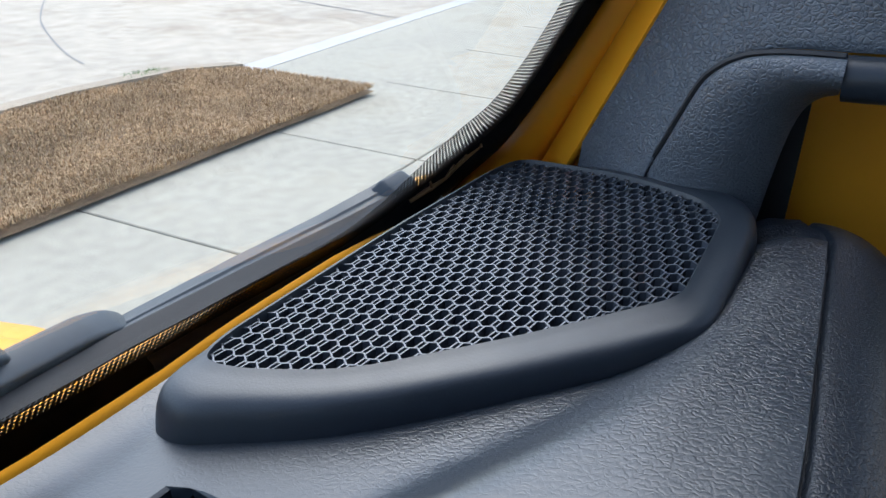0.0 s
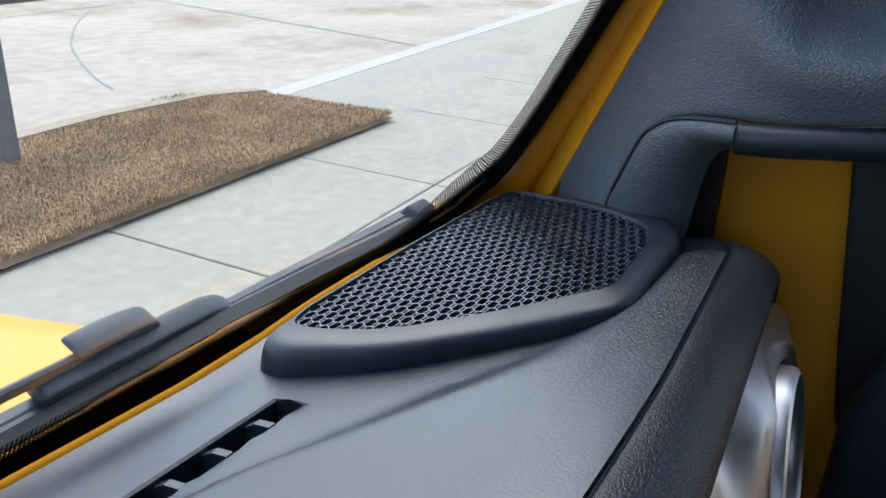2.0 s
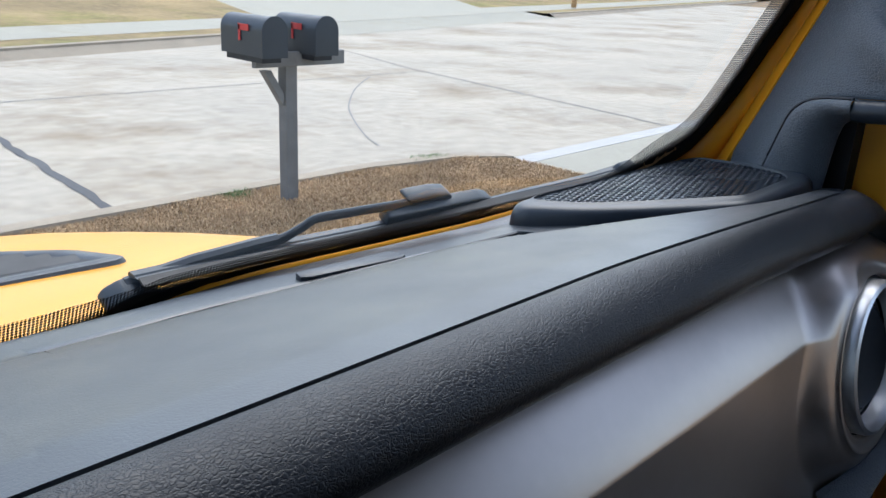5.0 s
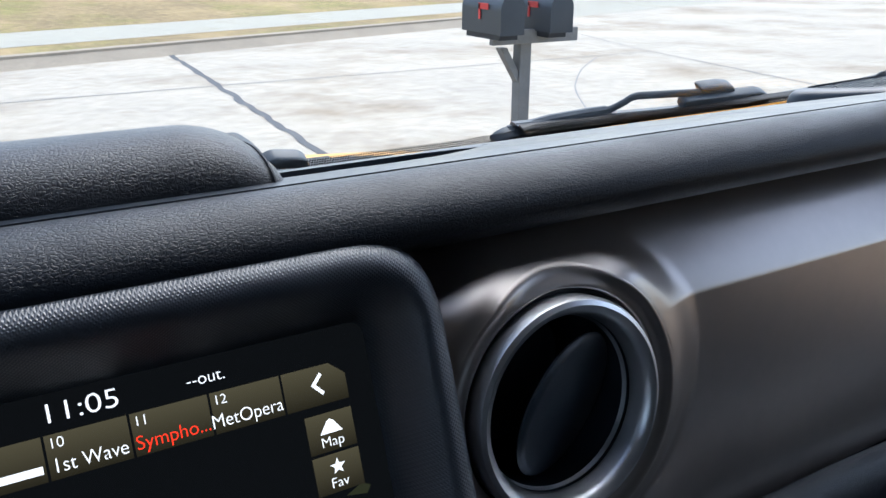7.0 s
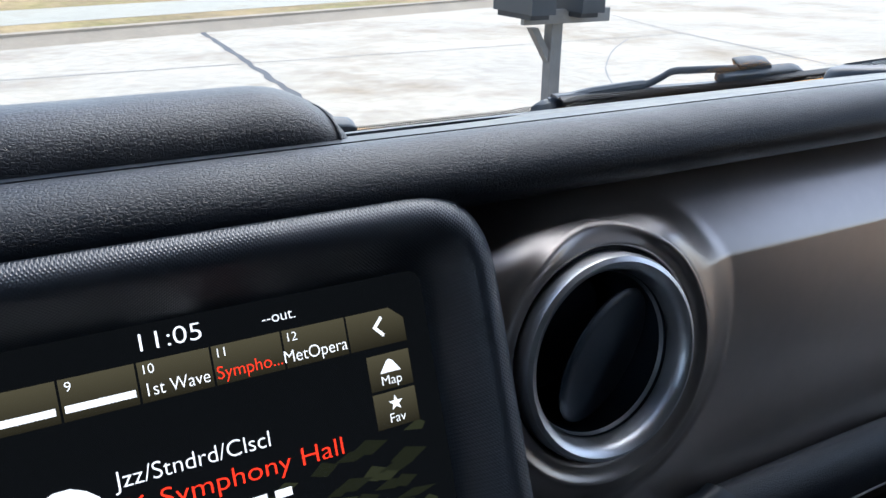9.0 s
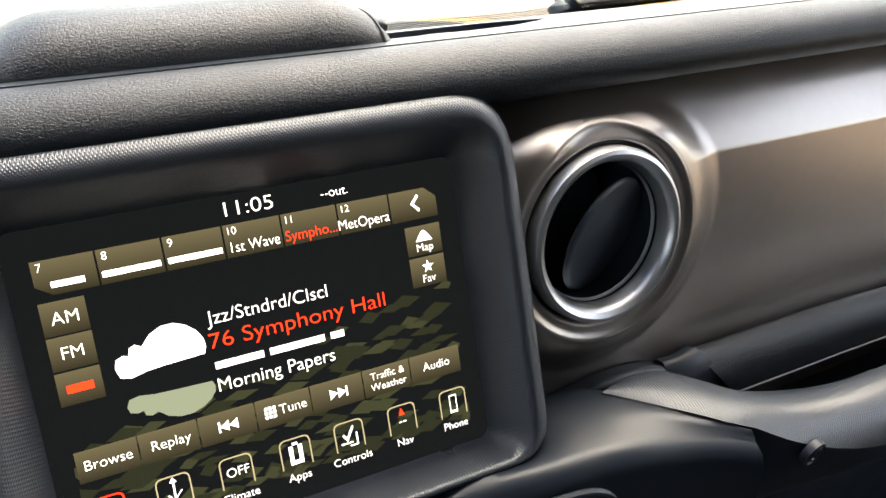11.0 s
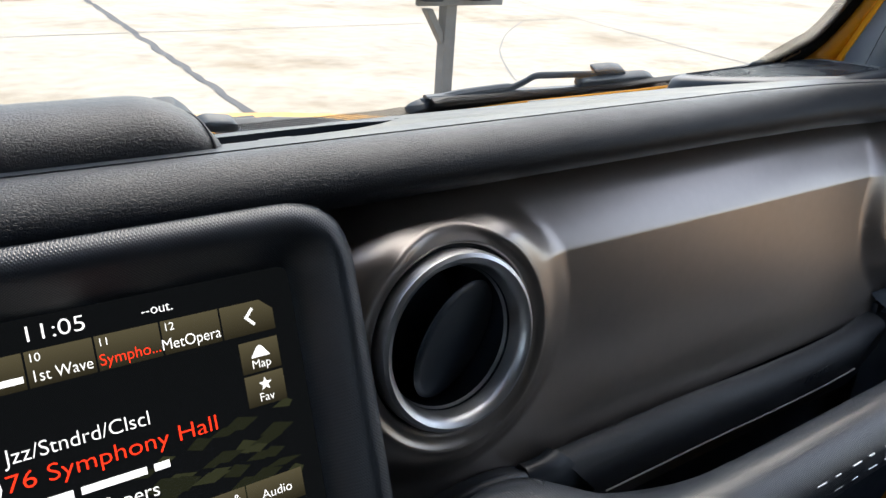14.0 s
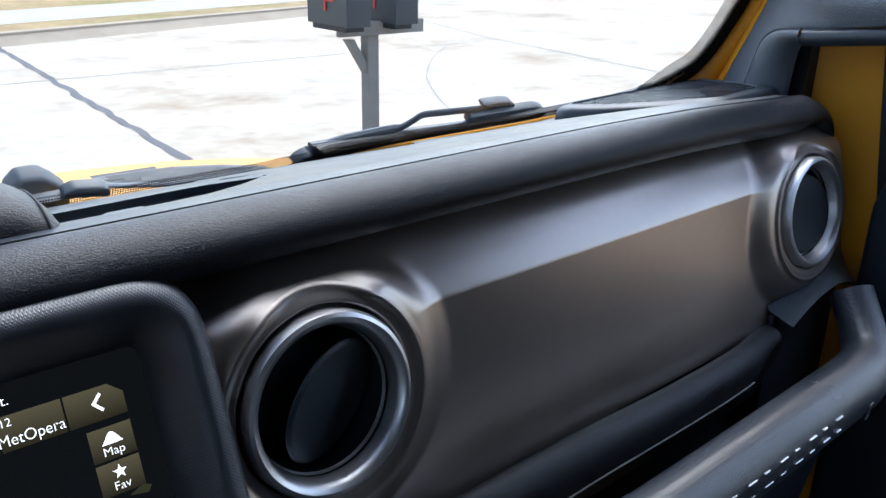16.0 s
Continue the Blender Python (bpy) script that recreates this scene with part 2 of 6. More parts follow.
M_DASH = mat("soft_dash_black", (0.034, 0.043, 0.056), 0.35, spec=0.75, vary=0.12, scale=18, bump=(("noise", 900, 0.00008),))
M_TOP = mat("smooth_dash_top", (0.012, 0.019, 0.029), 0.36, spec=0.75, vary=0.10, scale=16, bump=(("leather", 640, 0.00019), ("noise", 1500, 0.00003)), along=(1, 0.55, 1), smooth_below=(0.51, 0.63))
M_LEATHER = mat("grained_dash_black", (0.0075, 0.0115, 0.018), 0.40, spec=0.36, vary=0.12, scale=20, bump=(("leather", 820, 0.00010), ("noise", 1500, 0.00003)), top_grain=1.0, along=(0.55, 1, 1))
M_POUCH = mat("pouch_leatherette", (0.014, 0.017, 0.022), 0.38, spec=0.5, vary=0.15, scale=25, bump=(("leather", 800, 0.00012),))
M_PAD = mat("pad_leatherette", (0.026, 0.030, 0.036), 0.38, spec=0.5, vary=0.15, scale=25, bump=(("leather", 800, 0.00012),))
M_PILLAR = mat("grained_pillar_trim", (0.085, 0.105, 0.130), 0.36, spec=0.75, vary=0.10, scale=14, bump=(("leather", 620, 0.00024), ("noise", 1500, 0.00004)), along=(1, 0.7, 1))
M_PLASTIC = mat("black_plastic", (0.016, 0.024, 0.035), 0.43, spec=0.6, vary=0.12, scale=24, bump=(("noise", 1400, 0.00005),))
M_DARK = mat("cavity_black", (0.012, 0.014, 0.018), 0.6, vary=0.1, scale=30)
M_MESH = mat("speaker_mesh_plastic", (0.052, 0.064, 0.082), 0.28, spec=0.8, vary=0.1, scale=30)
M_TRIM = mat("satin_grey_trim", (0.47, 0.425, 0.39), 0.34, metal=0.92, vary=0.05, scale=9, bump=(("noise", 2500, 0.00002),), rough_vary=0.03)
M_CHROME = mat("satin_chrome", (0.74, 0.75, 0.77), 0.40, metal=1.0, vary=0.04, scale=40)
M_YELLOW = mat("yellow_paint", (0.86, 0.375, 0.018), 0.33, spec=0.40, vary=0.03, scale=8, rough_vary=0.04)
M_RUBBER = mat("rubber_black", (0.018, 0.019, 0.021), 0.55, vary=0.15, scale=30, bump=(("noise", 700, 0.0001),))
M_SEAL = mat("seal_black", (0.007, 0.007, 0.008), 0.7, spec=0.15, vary=0.15, scale=30)
M_WIPER = mat("wiper_grey_black", (0.032, 0.043, 0.056), 0.48, vary=0.12, scale=30, bump=(("noise", 900, 0.00006),))
M_KNURL = mat("knurled_black", (0.038, 0.047, 0.061), 0.34, spec=1.0, vary=0.1, scale=20, bump=(("knurl", 4200, 0.00007),))
M_GLASS = pane("windscreen_glass", 1.42, (0.95, 0.98, 0.96))
M_FRIT = mat("frit_black", (0.008, 0.009, 0.010), 0.35, spec=0.2, vary=0.1, scale=40, rough_vary=0.02)
M_DOTS = dotted("frit_dots", 0.0017)
M_SCREEN = mat("screen_glass", (0.004, 0.004, 0.005), 0.07, spec=0.3, vary=0.1, scale=12, rough_vary=0.02)
# the display's backlight leaks a little through its black
M_SCREEN.node_tree.nodes["Principled BSDF"].inputs["Emission Color"].default_value = (0.75, 0.88, 1.0, 1)
M_SCREEN.node_tree.nodes["Principled BSDF"].inputs["Emission Strength"].default_value = 0.0024
# unseen shell: the grey bounces fill light, the darks keep trim reflections low
M_SHELL_FILL = mat("shell_fill_lining", (0.21, 0.215, 0.225), 0.8, vary=0.1, scale=10)
M_ROOF = mat("dark_roof_lining", (0.060, 0.063, 0.070), 0.85, vary=0.1, scale=10)
M_SHELL_DARK = mat("dark_shell_panel", (0.030, 0.032, 0.036), 0.8, vary=0.12, scale=10)
M_CONCRETE = mat("concrete", (0.388, 0.362, 0.292), 0.85, spec=0.3, vary=0.16, scale=0.9, bump=(("noise", 60, 0.002), ("noise", 300, 0.0006)), fleck=0.15)
M_STREET = mat("street_concrete", (0.430, 0.380, 0.305), 0.85, spec=0.3, vary=0.22, scale=0.45, bump=(("noise", 50, 0.003),), fleck=0.15)


M_LAWN = mat("far_lawn", (0.34, 0.250, 0.128), 0.95, spec=0.2, vary=0.45, scale=0.6, bump=(("noise", 20, 0.02),))


def stained(m, scale, low, high, tint):
    """Multiplies a material's colour with soft dirt patches."""
    n, l = m.node_tree.nodes, m.node_tree.links
    p = n["Principled BSDF"]
    src = p.inputs["Base Color"].links[0].from_socket
    tc = n.new("ShaderNodeTexCoord")
    t = n.new("ShaderNodeTexNoise")
    t.inputs["Scale"].default_value, t.inputs["Detail"].default_value, t.inputs["Roughness"].default_value = scale, 9, 0.68
    l.new(tc.outputs["Object"], t.inputs["Vector"])
    r = n.new("ShaderNodeMapRange")
    r.inputs[1].default_value, r.inputs[2].default_value = low, high
    l.new(t.outputs["Fac"], r.inputs[0])
    mx = n.new("ShaderNodeMix")
    mx.data_type, mx.blend_type = "RGBA", "MULTIPLY"
    mx.inputs[7].default_value = (*tint, 1)
    l.new(r.outputs[0], mx.inputs[0])
    l.new(src, mx.inputs[6])
    l.new(mx.outputs[2], p.inputs["Base Color"])


stained(M_STREET, 0.42, 0.49, 0.68, (0.64, 0.58, 0.50))
stained(M_STREET, 3.2, 0.55, 0.75, (0.86, 0.83, 0.79))
stained(M_CONCRETE, 0.9, 0.52, 0.72, (0.78, 0.75, 0.70))
stained(M_LAWN, 0.45, 0.48, 0.66, (0.72, 0.90, 0.55))
M_CURB = mat("curb_concrete", (0.36, 0.30, 0.225), 0.85, spec=0.3, vary=0.2, scale=1.5, bump=(("noise", 60, 0.003),))
M_TAR = mat("joint_tar", (0.06, 0.06, 0.065), 0.7, vary=0.3, scale=5, bump=(("noise", 80, 0.002),))
M_CRACK = mat("street_crack", (0.25, 0.24, 0.225), 0.85, vary=0.25, scale=4)
M_SOIL = mat("dry_turf_soil", (0.25, 0.18, 0.11), 0.95, spec=0.2, vary=0.35, scale=2.0, bump=(("noise", 90, 0.01),))
M_GREEN = mat("weed_green", (0.10, 0.17, 0.04), 0.8, vary=0.3, scale=6)
M_POST = mat("weathered_wood", (0.21, 0.205, 0.195), 0.85, spec=0.2, vary=0.25, scale=7, bump=(("noise", 40, 0.002),))
M_BOX = mat("mailbox_black", (0.028, 0.036, 0.046), 0.4, spec=0.5, vary=0.1, scale=6)
M_RED = mat("flag_red", (0.60, 0.035, 0.03), 0.5, vary=0.08, scale=10)
M_BARK = mat("bark", (0.16, 0.12, 0.09), 0.9, vary=0.3, scale=12, bump=(("noise", 40, 0.005),))
M_MULCH = mat("mulch", (0.14, 0.06, 0.045), 0.95, vary=0.35, scale=8, bump=(("noise", 40, 0.02),))
M_DRY = mat("dry_leaf", (0.24, 0.14, 0.06), 0.8, vary=0.3, scale=200)
M_WHITEBIT = mat("pale_plastic_bit", (0.6, 0.58, 0.55), 0.5, vary=0.1, scale=200)
M_TAN = mat("tan_wood_post", (0.45, 0.27, 0.12), 0.8, vary=0.2, scale=6)

# ---- the car's cabin shell (unseen, closes the place and shapes the cabin light) ----
GLASS_Y, GLASS_Z, LEAN = 0.184, 1.481, 0.52
GN = Vector((0, -1, -LEAN)).normalized()      # from the glass into the cabin
GU = Vector((0, -LEAN, 1)).normalized()       # up along the glass


def glass_y(x):
    """The glass is nearly flat across the middle and bends back towards the pillars."""
    return GLASS_Y + 0.046 * max(0.0, 1 - (abs(x) / 0.7) ** 4)


def on_glass(x, u, n=0.0):
    return Vector((x, glass_y(x), GLASS_Z)) + GU * u + GN * n


def lip_y(x):
    """Line of the yellow lip between dashboard and glass."""
    return float(np.interp(abs(x), (0.0, 0.2, 0.3, 0.35, 0.40, 0.45, 0.50, 0.54, 0.62, 0.655, 0.674, 0.69), (0.257, 0.252, 0.242, 0.2330, 0.2222, 0.2120, 0.2025, 0.1985, 0.1945, 0.1891, 0.1864, 0.1814)))


def lip_z(x):
    return 1.4765 - 0.30 * (lip_y(x) - 0.2025) - 0.0055 * smoothstep(0.37, 0.29, abs(x)) if abs(x) < 0.50 else 1.4765 + 0.0040 * smoothstep(0.50, 0.58, abs(x))


def shell():
    tagged(part("ceiling", box(-0.76, 0.76, -1.9, -0.02, 1.90, 1.93), M_ROOF, label="unseen plain dark hardtop roof lining above the seats, shading the trim"), category="ceiling", kind="structure")
    tagged(part("floor", box(-0.76, 0.76, -1.9, 0.30, 0.72, 0.75), M_SHELL_DARK, label="unseen plain cabin floor under the dashboard, kept dark for the trim's reflections"), category="floor", kind="structure")
    tagged(part("wall_back", box(-0.76, 0.76, -1.93, -1.90, 0.72, 1.93), M_SHELL_DARK, label="unseen plain rear wall added to close the cabin, kept dark for reflections"), category="wall", kind="structure")
    # side openings are sized to set the light on pillar and trim
    tagged(part("wall_left", joined(box(-0.79, -0.76, -1.93, -0.90, 0.72, 1.93), box(-0.79, -0.76, -0.90, -0.45, 0.72, 1.50), box(-0.79, -0.76, -0.90, -0.45, 1.86, 1.93), box(-0.79, -0.76, -0.45, 0.30, 0.72, 1.93)), M_SHELL_FILL, label="unseen plain driver side with an opening placed to light the pillar"), category="wall", kind="structure")
    # the low front box keeps light off the yellow hinge face
    tagged(part("wall_right", joined(box(0.765, 0.795, -1.93, -0.46, 0.72, 1.93), box(0.765, 0.795, -0.46, -0.062, 1.87, 1.93), box(0.765, 0.795, -0.46, -0.062, 0.72, 1.31), box(0.765, 0.795, -0.062, 0.066, 0.72, 1.56)), M_SHELL_FILL, label="unseen plain passenger side with a window opening sized to light the trim"), category="wall", kind="structure")
    tagged(part("wall_firewall", box(-0.74, 0.74, 0.27, 0.30, 0.72, 1.36), M_SHELL_FILL, label="plain dark bulkhead under the windscreen"), category="wall", kind="structure")


# ---- dashboard ----
RT = radians(10.6)                      # lean of the vents' faces
RV = Vector((0, math.sin(RT), math.cos(RT)))
RN = Vector((0, -math.cos(RT), math.sin(RT)))
VENTS = (Vector((0.170, 0, 1.42)), Vector((0.642, 0, 1.42)))
RING = 0.046


def sink(x):
    """The padded edge sinks a little towards its right end."""
    return 0.0052 * smoothstep(0.50, 0.665, x)


def seam_in(x):
    """The seam comes rearward towards the right end."""
    return -0.0068 * smoothstep(0.40, 0.55, x)


def dash_end(x):
    """How far the dash has turned down at its right end, 0 to 1."""
    return smoothstep(0.635, 0.715, x)


CREASE_X = np.arange(0.40, 0.7201, 0.002)
CREASE_Y = np.interp(CREASE_X, (0.40, 0.44, 0.46, 0.479, 0.495, 0.511, 0.530, 0.550, 0.575, 0.600, 0.650, 0.72), (0.1575, 0.1523, 0.143, 0.130, 0.1195, 0.1095, 0.096, 0.0840, 0.0740, 0.0690, 0.0660, 0.065))
CREASE_Y = np.convolve(np.pad(CREASE_Y, 6, mode="edge"), np.full(13, 1 / 13), mode="valid")


def top_z(x, y):
    """Height of the dash top: a raised padded front that falls away to the windscreen."""
    pad = float(np.interp(y, (0.045, 0.049, 0.065, 0.080, 0.110, 0.135, 0.150, 0.195), (1.5146, 1.5142, 1.5118, 1.5083, 1.5015, 1.4955, 1.4915, 1.478)))
    rear = 1.4845 - 0.19 * (y - 0.152)
    if x < 0.44:
        e = 0.150 if x < 0.206 else 0.146 + 0.13 * (0.504 - x)
        t = smoothstep(e - 0.007, e + 0.003, y)
    else:
        e, w = float(np.interp(x, CREASE_X, CREASE_Y)), smoothstep(0.44, 0.52, x)
        t = smoothstep(max(e - 0.007 - 0.010 * w, 0.0492), e + 0.003 + 0.007 * w, y)
    z = pad * (1 - t) + min(rear, pad) * t
    return z - 0.040 * dash_end(x) ** 2 - sink(x) * smoothstep(0.105, 0.046, y)


def dashboard():
    dash = thing("dashboard", (0, 0.1, 1.40), "black soft-touch dashboard with a grained padded front edge", "dashboard")
    xs = [-0.72 + 0.02 * i for i in range(62)] + [0.504 + 0.005 * i for i in range(1, 41)]

    def strip(profile, lo, hi, drop=True):
        rows = []
        for x in [lo] + [x for x in xs if lo + 0.003 < x < hi - 0.003] + [hi]:
            e = dash_end(x) if drop else 0
            rows.append([(x, y + seam_in(x), z - 0.040 * e * e - sink(x)) for y, z in profile])
        return grid(rows)
    # top surface in two strips, parted by the demister slot and the storage tray
    def edge(x):
        if x > 0.504:
            return 0.156, 0.156
        if x > 0.245:
            f = 0.149 + 0.13 * (0.504 - x)
            return f + 0.001, min(f + 0.0125, 0.1865)
        if x > 0.206:
            return 0.170, 0.170
        return float(np.interp(x, (0.125, 0.150, 0.165, 0.178, 0.189, 0.198, 0.206), (0.0695, 0.074, 0.083, 0.092, 0.1025, 0.111, 0.118))), float(np.interp(x, (0.10, 0.15, 0.165, 0.176, 0.187, 0.195, 0.206), (0.129, 0.134, 0.1355, 0.134, 0.128, 0.122, 0.119)))
    cut = sorted(xs[:] + [0.445 + 0.005 * i for i in range(12)] + [0.51, 0.53, 0.545, 0.55, 0.57, 0.575, 0.59, 0.595, 0.61] + [-0.72, 0.125, 0.135, 0.143, 0.150, 0.157, 0.165, 0.171, 0.178, 0.183, 0.189, 0.194, 0.198, 0.202, 0.2055, 0.2065, 0.2445, 0.2455, 0.5035, 0.5045])
    cut = [x for i, x in enumerate(cut) if x <= 0.7005 and (i == 0 or x - cut[i - 1] > 0.0004)]
    f_rows, r_rows = [], []
    for x in cut:
        yf, yr = edge(x)
        lip = 0.0 if yf == yr else 0.006
        q = seam_in(x)
        fr = [0.0480 + q, 0.0496 + q] + [0.0496 + q + (yf - 0.0496 - q) * t for t in [k / 36 for k in range(1, 37)]]
        f_rows.append([(x, 0.0477 + q, top_z(x, 0.0490 + q) - 0.0018)] + [(x, y, top_z(x, y) - (0.0008 if y == yf and lip else 0)) for y in fr] + [(x, yf + 0.0006, top_z(x, yf) - 0.001 - lip)])
        rise = lambda y: smoothstep(lip_y(x) - 0.024, lip_y(x) - 0.0026, y)
        rr = [yr + (lip_y(x) - 0.0026 - yr) * t for t in (0.0, 0.03, 0.12, 0.22, 0.32, 0.42, 0.52, 0.62, 0.72, 0.82, 0.92, 1.0)]
        r_rows.append([(x, yr - 0.0006, top_z(x, yr) - 0.001 - lip)] + [(x, y, min(top_z(x, y) * (1 - rise(y)) + (lip_z(x) - 0.0004) * rise(y), lip_z(x) + 0.5 * (lip_y(x) - y) - 0.0004) - (0.0008 if y == yr and lip else 0)) for y in rr] + [(x, lip_y(x) - 0.0023, lip_z(x) - 0.012)])
    part("top_panel", grid(f_rows), M_TOP, dash, "smooth black top of the dashboard")
    part("rear_panel", grid(r_rows), M_TOP, dash, "dash strip along the windscreen")
    part("demister_trough", grid([[(x, edge(x)[0] + dy, top_z(x, edge(x)[0]) - dz) for dy, dz in ((0.0004, 0.004), (0.001, 0.030), (0.0105, 0.030), (0.0116, 0.004))] for x in (0.246, 0.30, 0.40, 0.503)]), M_PLASTIC, dash, "dark demister slot")
    part("slot_end", box(0.5025, 0.5055, 0.145, 0.170, 1.450, 1.4760), M_DARK, dash)
    for k in range(14):
        x = 0.488 - 0.0178 * k
        yf, yr = edge(x)
        z = top_z(x, yf)
        part("slot_fin", prism([(yf + 0.0003, z - 0.0006), (yf + 0.55 * (yr - yf), z - 0.0014), (yf + 0.98 * (yr - yf), z - 0.0048), (yf + 0.98 * (yr - yf), z - 0.026), (yf + 0.0003, z - 0.026)], "x", x, x + 0.0030), M_PLASTIC, dash, smooth=0)
    cov = [(0.367, 0.1835), (0.372, 0.1808), (0.424, 0.1742), (0.429, 0.1760), (0.427, 0.1865), (0.369, 0.1905)]
    part("sensor_cover", prism(cov, "z", 1.470, 1.4810, 0.0010), M_PLASTIC, dash, "small raised cover beside the demister slot")
    tray = []
    for x in (-0.72, 0.0, 0.10, 0.125, 0.14, 0.15, 0.16, 0.17, 0.18, 0.19, 0.198, 0.2045):
        yf, yr = edge(x)
        dz = 0.030 * smoothstep(0.206, 0.15, x) + 0.006
        tray.append([(x, yf + 0.0004, top_z(x, yf) - 0.005), (x, yf + (yr - yf) * 0.15, top_z(x, yf) - dz), (x, yf + (yr - yf) * 0.8, top_z(x, yr) - dz), (x, yr - 0.0004, top_z(x, yr) - 0.005)])
    part("storage_tray", grid(tray), M_PLASTIC, dash, "sunken storage tray in the dash top")
    part("tray_tab", prism([(0.096, 0.069), (0.128, 0.069), (0.122, 0.084), (0.102, 0.084)], "z", 1.496, 1.5075, 0.003, 2), M_DASH, dash, "small tab at the tray's edge")
    # grained nose
    nose = [(0.0470, 1.5126), (0.0450, 1.5146), (0.0370, 1.5140), (0.0285, 1.5108), (0.0218, 1.5053), (0.0192, 1.4990), (0.0215, 1.4930), (0.0275, 1.4885), (0.0370, 1.4850), (0.0600, 1.4800)]
    nose = [(p.x, p.y) for p in spline([(y, h, 0) for y, h in nose], 4)]
    # the padded edge runs along the front, turns the corner and runs down beside the outer vent
    run = [(x, 1.5146 - sink(x), 0, 1) for x in xs if x < 0.650] + [(0.652, 1.5146 - sink(0.652), 0, 1)]
    for k in range(1, 17):
        a = math.pi / 2 * k / 16
        run.append((0.652 + 0.0570 * math.sin(a) ** 0.85, 1.4600 + (0.0546 - sink(0.652)) * math.cos(a) ** 0.85, a, 1 - 0.42 * math.sin(a)))
    run += [(0.7090 - 0.002 * t, 1.4600 - 0.115 * t, math.pi / 2, 0.58 - 0.10 * t) for t in (0.2, 0.4, 0.6, 0.8, 1.0)]
    rows = []
    for x, z, a, s in run:
        turn = smoothstep(0.0, 0.5, a)
        back = [(0.068, 0.006 + 0.034 * (1 - turn)), (0.060, 0.0015 + 0.026 * (1 - turn)), (0.050, 0.0 + 0.006 * (1 - turn))]
        prof = back + [(y + seam_in(x) * smoothstep(0.020, 0.046, y) * (1 - turn), (1.5146 - h) * s) for y, h in nose]
        lean = 0.012 * max(0.0, (1.46 - z) / 0.115)
        rows.append([(x - d * math.sin(a), y - lean, z - d * math.cos(a)) for y, d in prof])
    part("padded_edge", thick(grid(rows), 0.002), M_LEATHER, dash, "grained padded front edge that turns down at the end", smooth=75)
    part("seam", strip([(0.0500, 1.5125), (0.0465, 1.5125)], -0.72, 0.652), M_DARK, dash, "dark stitched-look seam line")
    part("filler", box(-0.70, 0.115, 0.046, 0.080, 1.30, 1.4840), M_PLASTIC, dash, "plain black panel behind the screen")
    part("dash_core", box(-0.70, 0.655, 0.085, 0.185, 1.25, 1.450), M_DARK, dash)
    part("lower_panel", thick(grid([[(x, 0.02, 1.345), (x, 0.012, 1.25), (x, 0.03, 1.10), (x, 0.10, 0.75)] for x in (-0.70, 0.715)]), 0.004), M_PLASTIC, dash, "plain black lower dash and glovebox")
    return dash


def panel_y(x, z):
    """Depth of the grey trim panel."""
    base = 0.0135 + (z - 1.4475) * 0.105
    t = min(max((z - 1.4475) / 0.038, 0.0), 1.0)
    facet = 0.034 * (0.52 * t + 0.48 * t * t)
    roll = 0.024 * smoothstep(1.464, 1.4960, z) * 1.25
    near = 1.0
    for c in VENTS:
        r = math.hypot(x - c.x, (z - c.z) / math.cos(RT))
        near *= smoothstep(0.0590, 0.0800, r)
        w = 1 - smoothstep(0.0580, 0.0860, r)
        base = base * (1 - w) + ((z - c.z) * math.tan(RT) + 0.001) * w
        base -= 0.0020 * math.exp(-((r - 0.0560) / 0.0024) ** 2)
    near *= smoothstep(VENTS[1].x + 0.005, VENTS[1].x - 0.025, x)
    return base + facet * near + roll * (1 - near)


